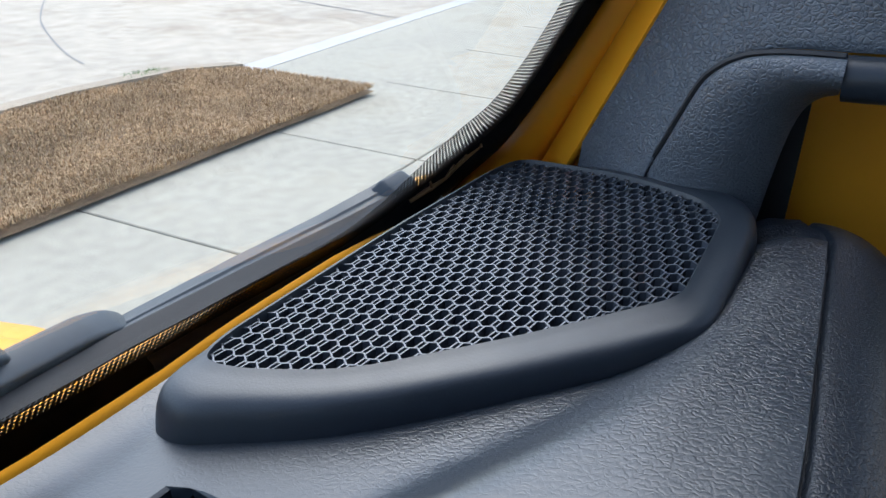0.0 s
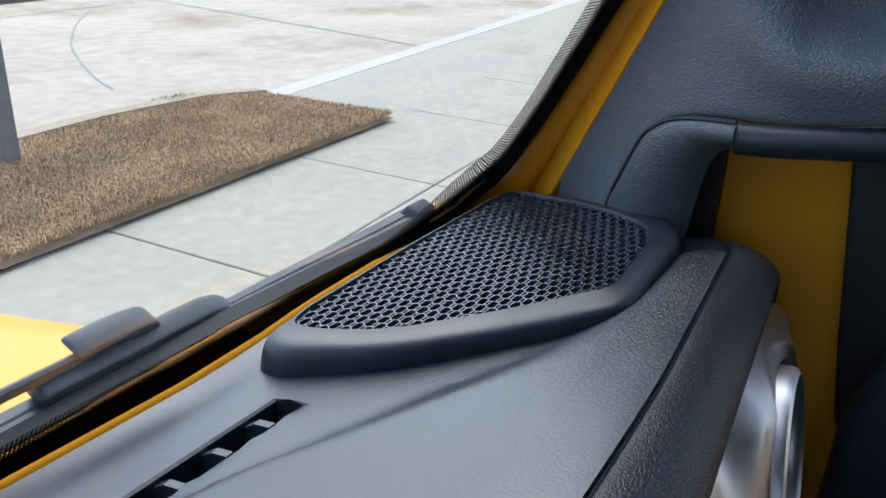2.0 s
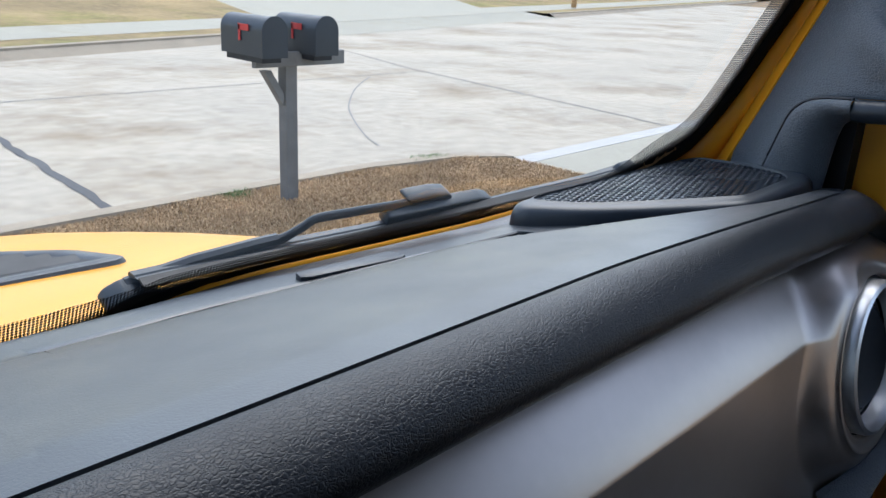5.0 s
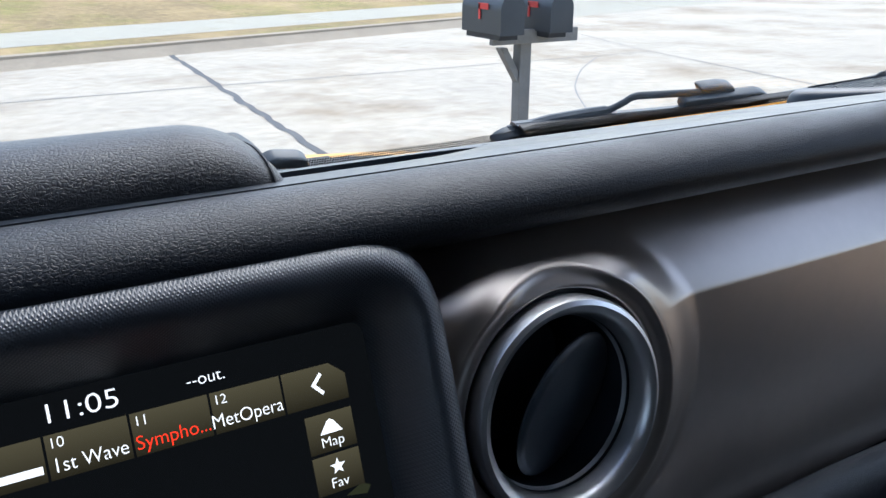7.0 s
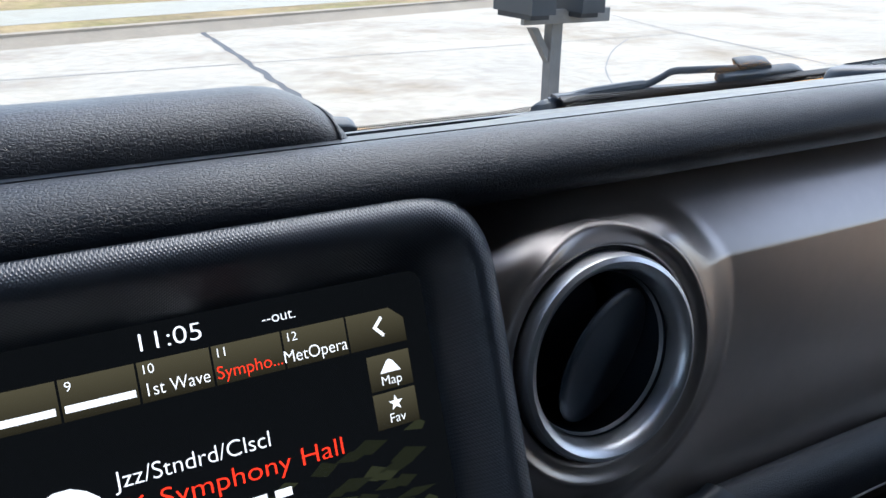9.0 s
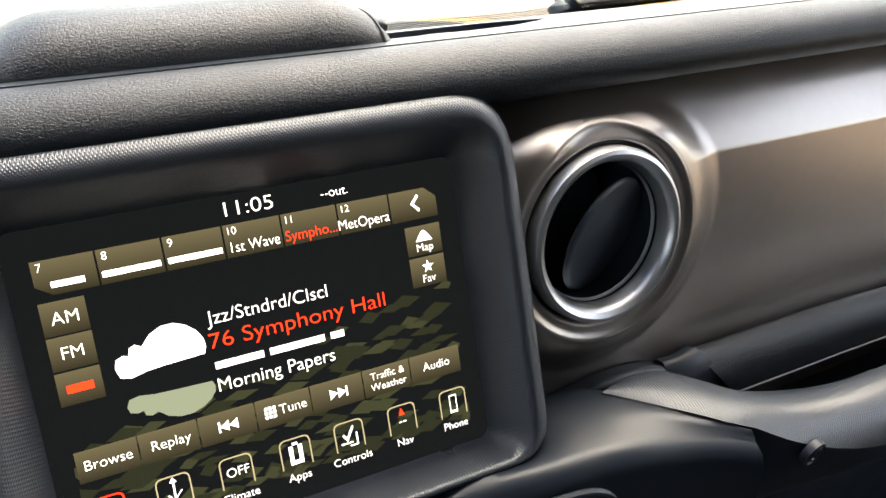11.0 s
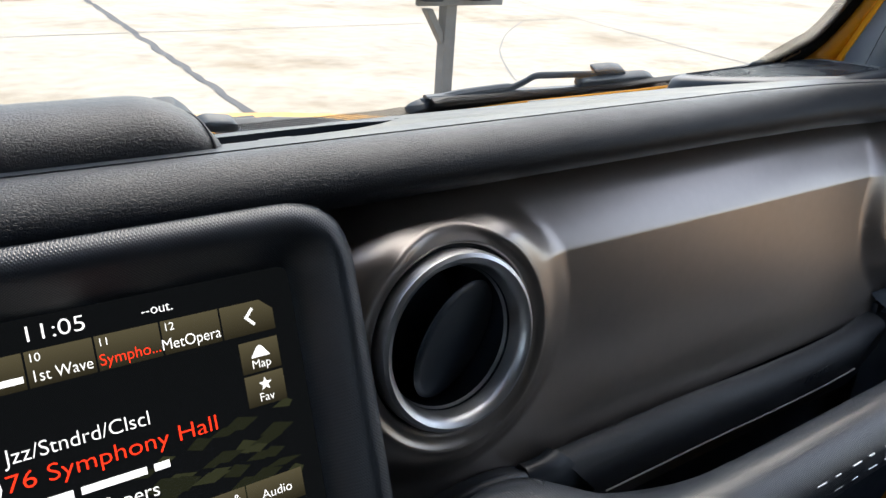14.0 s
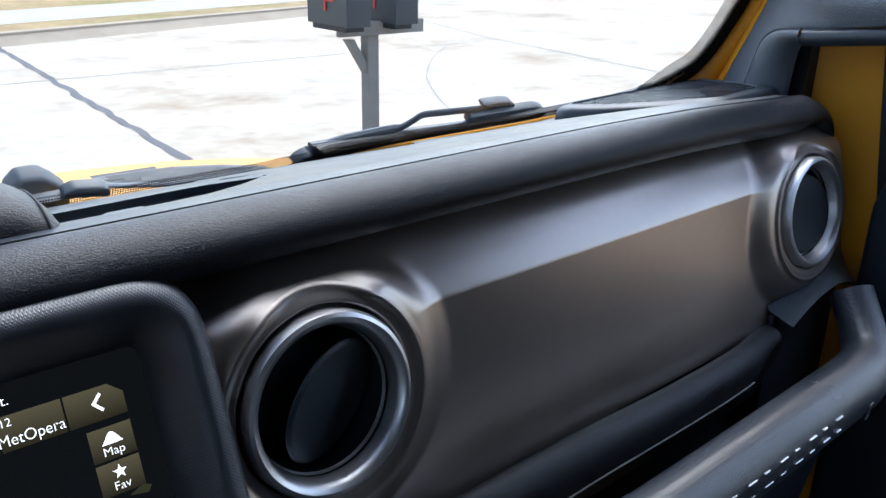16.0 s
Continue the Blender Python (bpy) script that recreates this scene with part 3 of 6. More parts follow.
def trim_panel():
    trim = thing("trim_panel", (0.40, 0.01, 1.40), "satin metallic grey dash trim panel with a horizontal crease", "trim panel")
    bm = bmesh.new()
    nx, nz = 560, 150
    x0, x1, z0, z1 = 0.100, 0.703, 1.3240, 1.4895
    vs = []
    for i in range(nx + 1):
        x = x0 + (x1 - x0) * i / nx
        vs.append([bm.verts.new((x, panel_y(x, z0 + (z1 - z0) * j / nz), z0 + (z1 - z0) * j / nz)) for j in range(nz + 1)])
    for i in range(nx):
        for j in range(nz):
            c = (vs[i][j].co + vs[i + 1][j + 1].co) / 2
            if all(math.hypot(c.x - q.x, (c.z - q.z) / math.cos(RT)) > RING + 0.0108 for q in VENTS):
                bm.faces.new((vs[i][j], vs[i + 1][j], vs[i + 1][j + 1], vs[i][j + 1]))
    bmesh.ops.delete(bm, geom=[v for v in bm.verts if not v.link_faces], context="VERTS")
    part("panel", bm, M_TRIM, trim, smooth=28)
    # round collars with rolled inner edges
    for q in VENTS:
        rows = []
        for k in range(145):
            a = 2 * math.pi * k / 144
            row = []
            for r, d in [(0.0016, 0.0050), (0.0017, 0.0024), (0.0020, 0.0010), (0.0026, 0.0002)] + [(0.0034 + 0.0007 * i, -0.0002) for i in range(12)] + [(0.0124, 0.0006)]:
                x, z = q.x + math.cos(a) * (RING + r), q.z + math.sin(a) * (RING + r) * math.cos(RT)
                row.append((x, panel_y(x, z) + d, z))
            rows.append(row)
        part("vent_collar", welded(grid(rows)), M_TRIM, trim, smooth=50)
    arc = [(0.706, -0.024, 1.3440), (0.690, -0.024, 1.3520), (0.675, -0.023, 1.3555), (0.662, -0.022, 1.3550), (0.645, -0.021, 1.3510), (0.632, -0.0205, 1.3465), (0.6188, -0.0200, 1.3411), (0.6045, -0.0195, 1.3330)]
    top = [(x, panel_y(x, z) - 0.0006, z) for x, z in ((0.703, 1.392), (0.696, 1.385), (0.685, 1.378), (0.672, 1.372), (0.655, 1.366), (0.638, 1.360), (0.618, 1.354), (0.596, 1.3470))]
    arc, top = spline(arc, 5), spline(top, 5)
    rows = [[Vector(t).lerp(Vector(a), f) + Vector((0, 0.006 * math.sin(math.pi * f), 0)) for f in (0, 0.2, 0.4, 0.6, 0.8, 0.95, 1.0)] + [Vector(a) + Vector((0.002, 0.004, -0.002)), Vector(a) + Vector((0.002, 0.03, -0.004))] for a, t in zip(arc, top)]
    part("tail", grid(rows), M_PILLAR, trim, "dark end of the trim curving round the grab bar", smooth=50)
    return trim


def air_vent(c, spin, tip):
    v = thing("air_vent", c, "round air vent with a satin chrome ring and black disc louvres", "air vent", "dashboard vents")
    R = RING
    prof = [(R + 0.0030, -0.007), (R + 0.0024, -0.0042), (R + 0.0010, -0.0042), (R - 0.0005, -0.0050)]
    part("gap_ring", lathe(prof, c, RN), M_DARK, v, "dark gap round the ring")
    prof = [(R, -0.008), (R, 0.0015), (R - 0.0012, 0.0042), (R - 0.0032, 0.0052), (R - 0.0056, 0.0040), (R - 0.0075, 0.0005), (R - 0.0082, -0.006), (R - 0.0098, -0.009)]
    part("chrome_ring", lathe(prof, c, RN), M_CHROME, v, "satin chrome ring")
    prof = [(R - 0.0088, -0.0055), (R - 0.0095, -0.035), (R - 0.016, -0.052), (0.001, -0.055)]
    part("barrel", lathe(prof, c, RN), M_PLASTIC, v, "dark vent barrel")
    # two linked discs, tipped towards the passenger and down
    lean = (RN * 0.88 + Vector((1, 0, 0)) * tip * math.cos(spin) + RV * tip * math.sin(spin)).normalized()
    along = lean.cross(RN).normalized()
    across = along.cross(lean).normalized()
    for dx, dv, depth, rad in ((0.0050, -0.0030, -0.0100, 0.0330), (-0.0090, 0.0075, -0.0215, 0.0265)):
        cc = c + Vector((dx, 0, 0)) + RV * dv + RN * depth
        rows = []
        for h, k in ((-0.0020, 0.02), (-0.0020, 0.90), (-0.0014, 0.97), (0.0, 1.0), (0.0010, 0.985), (0.0016, 0.95), (0.0017, 0.90), (0.0006, 0.5), (0.0003, 0.02)):
            rows.append([cc + lean * h + (along * math.cos(t) + across * math.sin(t)) * rad * k for t in (2 * math.pi * i / 64 for i in range(64))])
        part("disc_louvre", grid(rows, True, True), M_WIPER, v, smooth=60)
    return v


# ---- speaker ----
def inset(poly, d):
    out = []
    n = len(poly)
    for i in range(n):
        p, a, b = Vector(poly[i]), Vector(poly[i - 1]), Vector(poly[(i + 1) % n])
        e1, e2 = (p - a).normalized(), (b - p).normalized()
        n1, n2 = Vector((-e1.y, e1.x)), Vector((-e2.y, e2.x))
        m = (n1 + n2)
        out.append(p + m / max(m.dot(n1), 0.3) * d)
    return out


def rounded(poly, radius, seg=6):
    out = []
    n = len(poly)
    for i in range(n):
        p, a, b = Vector(poly[i]), Vector(poly[i - 1]), Vector(poly[(i + 1) % n])
        r = radius[i] if isinstance(radius, (list, tuple)) else radius
        r = min(r, (p - a).length * 0.45, (p - b).length * 0.45)
        s, e = p + (a - p).normalized() * r, p + (b - p).normalized() * r
        for k in range(seg + 1):
            t = k / seg
            out.append(s * (1 - t) ** 2 + p * 2 * t * (1 - t) + e * t * t)
    return out


def inside(p, poly):
    c = False
    n = len(poly)
    for i in range(n):
        a, b = poly[i], poly[i - 1]
        if (a[1] > p[1]) != (b[1] > p[1]) and p[0] < (b[0] - a[0]) * (p[1] - a[1]) / (b[1] - a[1]) + a[0]:
            c = not c
    return c


def speaker():
    top = lambda x, y: 1.4908 + 0.0431 * x - 0.1163 * y
    sp = thing("dash_speaker", (0.61, 0.12, 1.49), "black dash speaker housing with a honeycomb grille", "speaker")
    grille = rounded([(0.5985, 0.0748), (0.6520, 0.0728), (0.6660, 0.0812), (0.6835, 0.1110), (0.6930, 0.1535), (0.6790, 0.1585), (0.6180, 0.1690), (0.5450, 0.1778), (0.5335, 0.1765), (0.5338, 0.1640), (0.5408, 0.1405), (0.5675, 0.1072)], [0.006, 0.006, 0.008, 0.02, 0.007, 0.015, 0.02, 0.008, 0.006, 0.010, 0.015, 0.02], 5)
    foot = rounded([(0.5880, 0.0640), (0.6600, 0.0600), (0.6900, 0.0660), (0.7030, 0.1080), (0.7060, 0.1570), (0.6830, 0.1615), (0.6175, 0.1722), (0.5440, 0.1830), (0.5205, 0.1845), (0.5160, 0.1730), (0.5285, 0.1360), (0.5560, 0.0990)], [0.010, 0.012, 0.02, 0.03, 0.010, 0.02, 0.02, 0.010, 0.010, 0.015, 0.02, 0.03], 5)
    mixed = lambda t: [a.lerp(b, t) for a, b in zip(grille, foot)]
    low = lambda p: min(top_z(p.x, p.y), top(p.x, p.y) - 0.006)
    rows = [[(p.x, p.y, top(p.x, p.y) - 0.002) for p in grille],
            [(p.x, p.y, top(p.x, p.y) + 0.0008) for p in inset(grille, -0.0010)],
            [(p.x, p.y, top(p.x, p.y) + 0.0003) for p in inset(grille, -0.0025)]]
    for t, h in ((0.30, 0.012), (0.50, 0.035), (0.64, 0.075), (0.74, 0.13), (0.82, 0.21), (0.885, 0.33), (0.935, 0.50), (0.97, 0.72), (0.99, 0.95), (1.0, 1.2)):
        rows.append([(p.x, p.y, (top(p.x, p.y)) * (1 - h) + low(p) * h) for p in mixed(t)])
    rows.append([(p.x, p.y, low(p) - 0.012) for p in mixed(1.0)])
    part("housing", grid(rows, True), M_PLASTIC, sp, smooth=50)
    bm = bmesh.new()
    bm.faces.new([bm.verts.new((p.x, p.y, top(p.x, p.y) - 0.0085)) for p in inset(grille, -0.001)])
    part("cavity", bm, M_DARK, sp, "dark space under the grille", smooth=0)
    # honeycomb webs; across one of the three directions the web is doubled round a small square hole
    verts, faces = [], []
    e1, e2 = Vector((0.0053, 0.00145)), Vector((0.0015, 0.00485))
    ring = [e1, e2, e2 - e1, -e1, -e2, e1 - e2]
    centre = Vector((0.60888, 0.09116))
    corner = [(ring[k] + ring[(k + 1) % 6]) / 3 for k in range(6)]
    half, depth = 0.00026, 0.0030
    for i in range(-45, 46):
        for j in range(-45, 46):
            h = centre + e1 * i + e2 * j
            if not (0.52 < h.x < 0.71 and 0.06 < h.y < 0.19):
                continue
            for k in range(3):
                p, q = h + corner[k - 1], h + corner[k]
                if not (inside(p, grille) or inside(q, grille)):
                    continue
                d = (q - p).normalized()
                nrm = Vector((-d.y, d.x))
                for off in ((-0.00074, 0.00074) if k == 1 else (0.0,)):
                    a, b = p - d * half * 0.5 + nrm * off, q + d * half * 0.5 + nrm * off
                    base = len(verts)
                    for zz, wide in ((-0.0002, 0.9), (-depth, 1.1)):
                        for e, sgn in ((a, 1), (a, -1), (b, -1), (b, 1)):
                            c = e + nrm * half * sgn * wide
                            verts.append((c.x, c.y, top(c.x, c.y) + zz))
                    faces += [tuple(base + v for v in f) for f in ((0, 1, 2, 3), (0, 4, 5, 1), (2, 6, 7, 3), (1, 5, 6, 2), (3, 7, 4, 0))]
    me = bpy.data.meshes.new("grille")
    me.from_pydata(verts, [], faces)
    me.materials.append(M_MESH)
    g = new("grille", me)
    g.parent = sp
    g.matrix_parent_inverse = sp.matrix_basis.inverted()
    tagged(g, "black honeycomb speaker grille")


# ---- centre screen ----
SK = 0.4006
SO = Vector((0.0, 0.0211, 1.4554))
SV = Vector((0, SK, 1)).normalized()          # up along the screen
SN = Vector((0, -1, SK)).normalized()         # out of the screen


def scr(u, v, h=0.0):
    return SO + Vector((u, 0, 0)) + SV * v + SN * h


def flat(points, h):
    bm = bmesh.new()
    bm.faces.new([bm.verts.new(scr(u, v, h)) for u, v in points])
    return bm


def bars(x, y, w, h):
    return [(x, y), (x + w, y), (x + w, y + h), (x, y + h)]


def lettering(name, text, u, v, height, material, parent, width=None, align="LEFT", h=0.0006):
    cu = bpy.data.curves.new(name, "FONT")
    cu.body, cu.size, cu.align_x, cu.offset = text, 1.0, "LEFT", -0.010
    tmp = bpy.data.objects.new("tmp", cu)
    scene.collection.objects.link(tmp)
    me = bpy.data.meshes.new_from_object(tmp.evaluated_get(bpy.context.evaluated_depsgraph_get()))
    bpy.data.objects.remove(tmp)
    bpy.data.curves.remove(cu)
    co = np.array([q.co[:] for q in me.vertices])
    k = height / 0.70
    wide = co[:, 0].max() - co[:, 0].min()
    kx = width / wide if width else k
    shift = {"LEFT": 0.0, "CENTER": -wide * kx / 2, "RIGHT": -wide * kx}[align]
    for q in me.vertices:
        q.co = scr(u + shift + (q.co.x - co[:, 0].min()) * kx, v + q.co.y * k, h)
    me.materials.append(material)
    ob = new(name, me)
    ob.parent = parent
    ob.matrix_parent_inverse = parent.matrix_basis.inverted()
    return ob


def screen():
    G_WHITE = glow("lit_white", (0.94, 0.97, 1), 0.62)
    G_RED = glow("lit_orange_red", (1.0, 0.036, 0.012), 0.7)
    G_BTN = key_glow("lit_olive_button", (0.12, 0.105, 0.060), 0.20)
    G_BTN2 = glow("lit_olive_edge", (0.25, 0.22, 0.14), 0.6)
    G_CAMO = [glow("lit_camo", (0.013, 0.015, 0.008), 0.45), glow("lit_camo_light", (0.025, 0.028, 0.014), 0.45)]
    G_GREY = glow("lit_pale_green", (0.26, 0.30, 0.22), 0.30)
    unit = thing("touchscreen_unit", (0, 0.0, 1.40), "centre touchscreen in a knurled black bezel showing a radio page", "touchscreen")
    # bezel: rounded frame swept round the display
    inner = rounded([(-0.0965, -0.1250), (0.0915, -0.1250), (0.0915, 0.0125), (-0.0965, 0.0125)], 0.006, 5)
    rows = []
    for d, h in ((0.0, -0.0015), (0.0, 0.0002), (0.006, 0.0095), (0.0110, 0.0170), (0.0135, 0.0202), (0.0160, 0.0220), (0.0190, 0.0224), (0.0220, 0.0214), (0.0255, 0.0184), (0.0282, 0.0136), (0.0296, 0.0080), (0.0300, -0.022)):
        ring = rounded([(-0.0965 - d, -0.1250 - d * 0.42), (0.0915 + d * 0.92, -0.1250 - d * 0.42), (0.0915 + d * 0.92, 0.0125 + d * 1.04), (-0.0965 - d, 0.0125 + d * 1.04)], [0.006 + d * 0.6, 0.006 + d * 0.6, 0.006 + d * 1.05, 0.006 + d * 1.05], 8)
        rows.append([scr(p.x, p.y, h) for p in ring])
    part("bezel", grid(rows, True), M_KNURL, unit, "knurled black bezel with rounded corners", smooth=60)
    part("bezel_back", flat([(-0.12, -0.14), (0.115, -0.14), (0.115, 0.03), (-0.12, 0.03)], -0.006), M_DARK, unit, smooth=0)
    disp = part("display", flat([(p.x, p.y) for p in inner], 0.0), M_SCREEN, unit, "glossy black display showing a radio page", smooth=0)
    rnd = random.Random(4)
    # camouflage ground of small lit diamonds, denser to the lower right
    cam_bm = [bmesh.new(), bmesh.new()]
    for _ in range(230):
        u, v = rnd.uniform(-0.088, 0.083), -0.112 + 0.075 * rnd.random() ** 1.6
        if v > -0.075 + 0.03 * (u + 0.09) / 0.17:
            continue
        w, hh = rnd.uniform(0.004, 0.009), rnd.uniform(0.0015, 0.0035)
        b = cam_bm[rnd.random() < 0.4]
        z = 0.0002 + rnd.random() * 0.0001
        b.faces.new([b.verts.new(scr(min(max(u + a * w, -0.0885), 0.0835), v + c * hh, z)) for a, c in ((-1, -0.3), (0.1, -1), (1, 0.2), (-0.1, 1))])
    for b, g in zip(cam_bm, G_CAMO):
        part("camouflage", b, g, disp, "dim camouflage pattern of the display", smooth=0, kind="stuff")
    # upper row of preset keys
    edges = [-0.0877, -0.0646, -0.0398, -0.0158, 0.0087, 0.0338, 0.0583, 0.0820]
    for k in range(7):
        a, b = edges[k] + 0.0004, edges[k + 1] - 0.0004
        pts = bars(a, -0.0135, b - a, 0.0137)
        if k == 0:
            pts = [(a, -0.0095), (a + 0.006, -0.0135), (b, -0.0135), (b, 0.0002), (a, 0.0002)]
        if k == 6:
            pts = [(a, -0.0135), (b, -0.0135), (b, -0.0045), (b - 0.0055, 0.0002), (a, 0.0002)]
        part("preset_key", flat(pts, 0.0004), G_BTN, disp, smooth=0)
    for k, text in enumerate(("7", "8", "9", "10", "11", "12")):
        lettering("preset_number", text, edges[k] + 0.0022, -0.0040, 0.0032, G_WHITE, disp)
    for k, (text, col) in {3: ("1st Wave", G_WHITE), 4: ("Sympho...", G_RED), 5: ("MetOpera", G_WHITE)}.items():
        lettering("preset_name", text, (-0.0134, 0.0098, 0.0337)[k - 3], -0.0115, 0.0045, col, disp, width=(0.0206, 0.0230, 0.0240)[k - 3])
    for k, (a, w) in {0: (0.0060, 0.0121), 1: (0.0012, 0.0221), 2: (0.0012, 0.0216)}.items():
        part("preset_bar", flat(bars(edges[k] + a, -0.0108, w, 0.0024), 0.0006), G_WHITE, disp, smooth=0)
    part("back_arrow", flat([(0.0685, -0.0062), (0.0722, -0.0022), (0.0730, -0.0032), (0.0702, -0.0062), (0.0730, -0.0092), (0.0722, -0.0102)], 0.0006), G_WHITE, disp, smooth=0)
    lettering("clock", "11:05", -0.0133, 0.0036, 0.0060, G_WHITE, disp, width=0.0202)
    lettering("temperature", "--out.", 0.0280, 0.0040, 0.0040, G_WHITE, disp, width=0.0122)
    # side keys
    for v0, text in ((-0.0166, "Map"), (-0.0312, "Fav")):
        part("side_key", flat(bars(0.0640, v0 - 0.0135, 0.0174, 0.0135), 0.0004), G_BTN, disp, smooth=0)
        lettering("side_name", text, 0.0727, v0 - 0.0118, 0.0036, G_WHITE, disp, align="CENTER")
    part("map_icon", flat([(0.0685, -0.0238), (0.0715, -0.0195), (0.0727, -0.0188), (0.0740, -0.0195), (0.0770, -0.0238)], 0.0006), G_WHITE, disp, smooth=0)
    part("star_icon", flat([(0.0727 + 0.0030 * (1 if k % 2 == 0 else 0.42) * math.sin(math.pi * k / 5), -0.0358 + 0.0030 * (1 if k % 2 == 0 else 0.42) * math.cos(math.pi * k / 5)) for k in range(10)], 0.0006), G_WHITE, disp, smooth=0)
    for v0, text in ((-0.0160, "AM"), (-0.0298, "FM"), (-0.0438, "")):
        part("band_key", flat(bars(-0.0877, v0 - 0.0132, 0.0163, 0.0132), 0.0004), G_BTN, disp, smooth=0)
        if text:
            lettering("band_name", text, -0.0795, v0 - 0.0090, 0.0050, G_WHITE, disp, align="CENTER")
    part("band_bar", flat(bars(-0.0845, -0.0523, 0.0098, 0.0032), 0.0006), G_RED, disp, smooth=0)
    lettering("category_line", "Jzz/Stndrd/Clscl", -0.0286, -0.0388, 0.0058, G_WHITE, disp, width=0.052)
    lettering("channel_line", "76 Symphony Hall", -0.0292, -0.0490, 0.0066, G_RED, disp, width=0.0785)
    for a, w in ((-0.0287, 0.0205), (-0.0055, 0.0245), (0.0218, 0.0062)):
        part("artist_bar", flat(bars(a, -0.0578, w, 0.0030), 0.0006), G_WHITE, disp, smooth=0)
    lettering("title_line", "Morning Papers", -0.0290, -0.0675, 0.0058, G_WHITE, disp, width=0.0511)
    # station emblem and its reflection
    cloud = [(-0.0663, -0.0475), (-0.0655, -0.0440), (-0.0625, -0.0428), (-0.0605, -0.0435), (-0.0598, -0.0405), (-0.0575, -0.0395), (-0.0550, -0.0408), (-0.0515, -0.0368), (-0.0465, -0.0345), (-0.0415, -0.0345), (-0.0370, -0.0365), (-0.0335, -0.0395), (-0.0312, -0.0435), (-0.0308, -0.0470), (-0.0318, -0.0500), (-0.045, -0.0505), (-0.0550, -0.0512), (-0.0610, -0.0525), (-0.0650, -0.0515)]
    part("station_emblem", flat(cloud, 0.0006), G_WHITE, disp, smooth=0)
    part("emblem_reflection", flat([(u * 0.98, -0.0602 - (v + 0.0525) * 0.72) for u, v in cloud][::-1], 0.0006), G_GREY, disp, smooth=0)
    # lower keys
    cuts = [-0.0878, -0.0641, -0.0404, -0.0164, 0.0081, 0.0327, 0.0561, 0.0822]
    for k, (a, b) in enumerate(zip(cuts, cuts[1:])):
        part("lower_key", flat(bars(a + 0.0003, -0.0890, b - a - 0.0006, 0.0130), 0.0004), G_BTN, disp, smooth=0)
    lettering("key_name", "Browse", -0.0757, -0.0843, 0.0042, G_WHITE, disp, align="CENTER")
    lettering("key_name", "Replay", -0.0515, -0.0843, 0.0042, G_WHITE, disp, align="CENTER")
    lettering("key_name", "Tune", -0.0062, -0.0843, 0.0042, G_WHITE, disp, align="LEFT")
    lettering("key_name", "Traffic &", 0.0449, -0.0815, 0.0034, G_WHITE, disp, align="CENTER")
    lettering("key_name", "Weather", 0.0449, -0.0866, 0.0034, G_WHITE, disp, align="CENTER")
    lettering("key_name", "Audio", 0.0694, -0.0843, 0.0040, G_WHITE, disp, align="CENTER")
    for sgn, c in ((-1, -0.0280), (1, 0.0207)):
        b = bmesh.new()
        for o in (-0.0019, 0.0019):
            x = c + o
            b.faces.new([b.verts.new(scr(x + sgn * 0.0019, -0.0825, 0.0006)), b.verts.new(scr(x - sgn * 0.0019, -0.0802, 0.0006)), b.verts.new(scr(x - sgn * 0.0019, -0.0848, 0.0006))])
        b.faces.new([b.verts.new(scr(*p, 0.0006)) for p in bars(c + sgn * 0.0040 - 0.0004, -0.0848, 0.0008, 0.0046)])
        part("skip_icon", b, G_WHITE, disp, smooth=0)
    b = bmesh.new()
    for i in range(3):
        for j in range(3):
            b.faces.new([b.verts.new(scr(*p, 0.0006)) for p in bars(-0.0126 + i * 0.0018, -0.0850 + j * 0.0019, 0.0013, 0.0014)])
    part("keypad_icon", b, G_WHITE, disp, smooth=0)
    # bottom row of app icons
    names = [("", -0.0800), ("Media", -0.0543), ("Climate", -0.0285), ("Apps", -0.0025), ("Controls", 0.0225), ("Nav", 0.0486), ("Phone", 0.0752)]
    for k, (text, u) in enumerate(names):
        b = bmesh.new()
        g = G_RED if k == 0 else G_BTN2
        o = rounded([(u - 0.0070, -0.1105), (u + 0.0070, -0.1105), (u + 0.0070, -0.0965), (u - 0.0070, -0.0965)], [0.0005, 0.0005, 0.003, 0.003], 4)
        i2 = rounded([(u - 0.0064, -0.1105), (u + 0.0064, -0.1105), (u + 0.0064, -0.0971), (u - 0.0064, -0.0971)], [0.0005, 0.0005, 0.0026, 0.0026], 4)
        ov, iv = [b.verts.new(scr(p.x, p.y, 0.0004)) for p in o], [b.verts.new(scr(p.x, p.y, 0.0004)) for p in i2]
        for q in range(len(ov)):
            r = (q + 1) % len(ov)
            if not (o[q].y < -0.109 and o[r].y < -0.109):
                b.faces.new((ov[q], ov[r], iv[r], iv[q]))
        part("app_frame", b, g, disp, smooth=0)
        if text:
            lettering("app_name", text, u, -0.1160, 0.0036, G_WHITE, disp, align="CENTER")
    part("radio_icon", flat(bars(-0.0830, -0.1065, 0.0070, 0.0045), 0.0006), G_WHITE, disp, smooth=0).location.x += -0.0005
    lettering("off_text", "OFF", -0.0280, -0.1052, 0.0040, G_WHITE, disp, align="CENTER")
    ob = joined(flat([(-0.0564, -0.1085), (-0.0556, -0.1085), (-0.0556, -0.0990), (-0.0564, -0.0990)], 0.0006), flat([(-0.0575, -0.0995), (-0.0545, -0.0995), (-0.0560, -0.0972)], 0.0006), flat([(-0.0590, -0.1045), (-0.0582, -0.1045), (-0.0560, -0.1075), (-0.0568, -0.1075)], 0.0006), flat([(-0.0535, -0.1035), (-0.0527, -0.1035), (-0.0556, -0.1065), (-0.0562, -0.1065)], 0.0006))
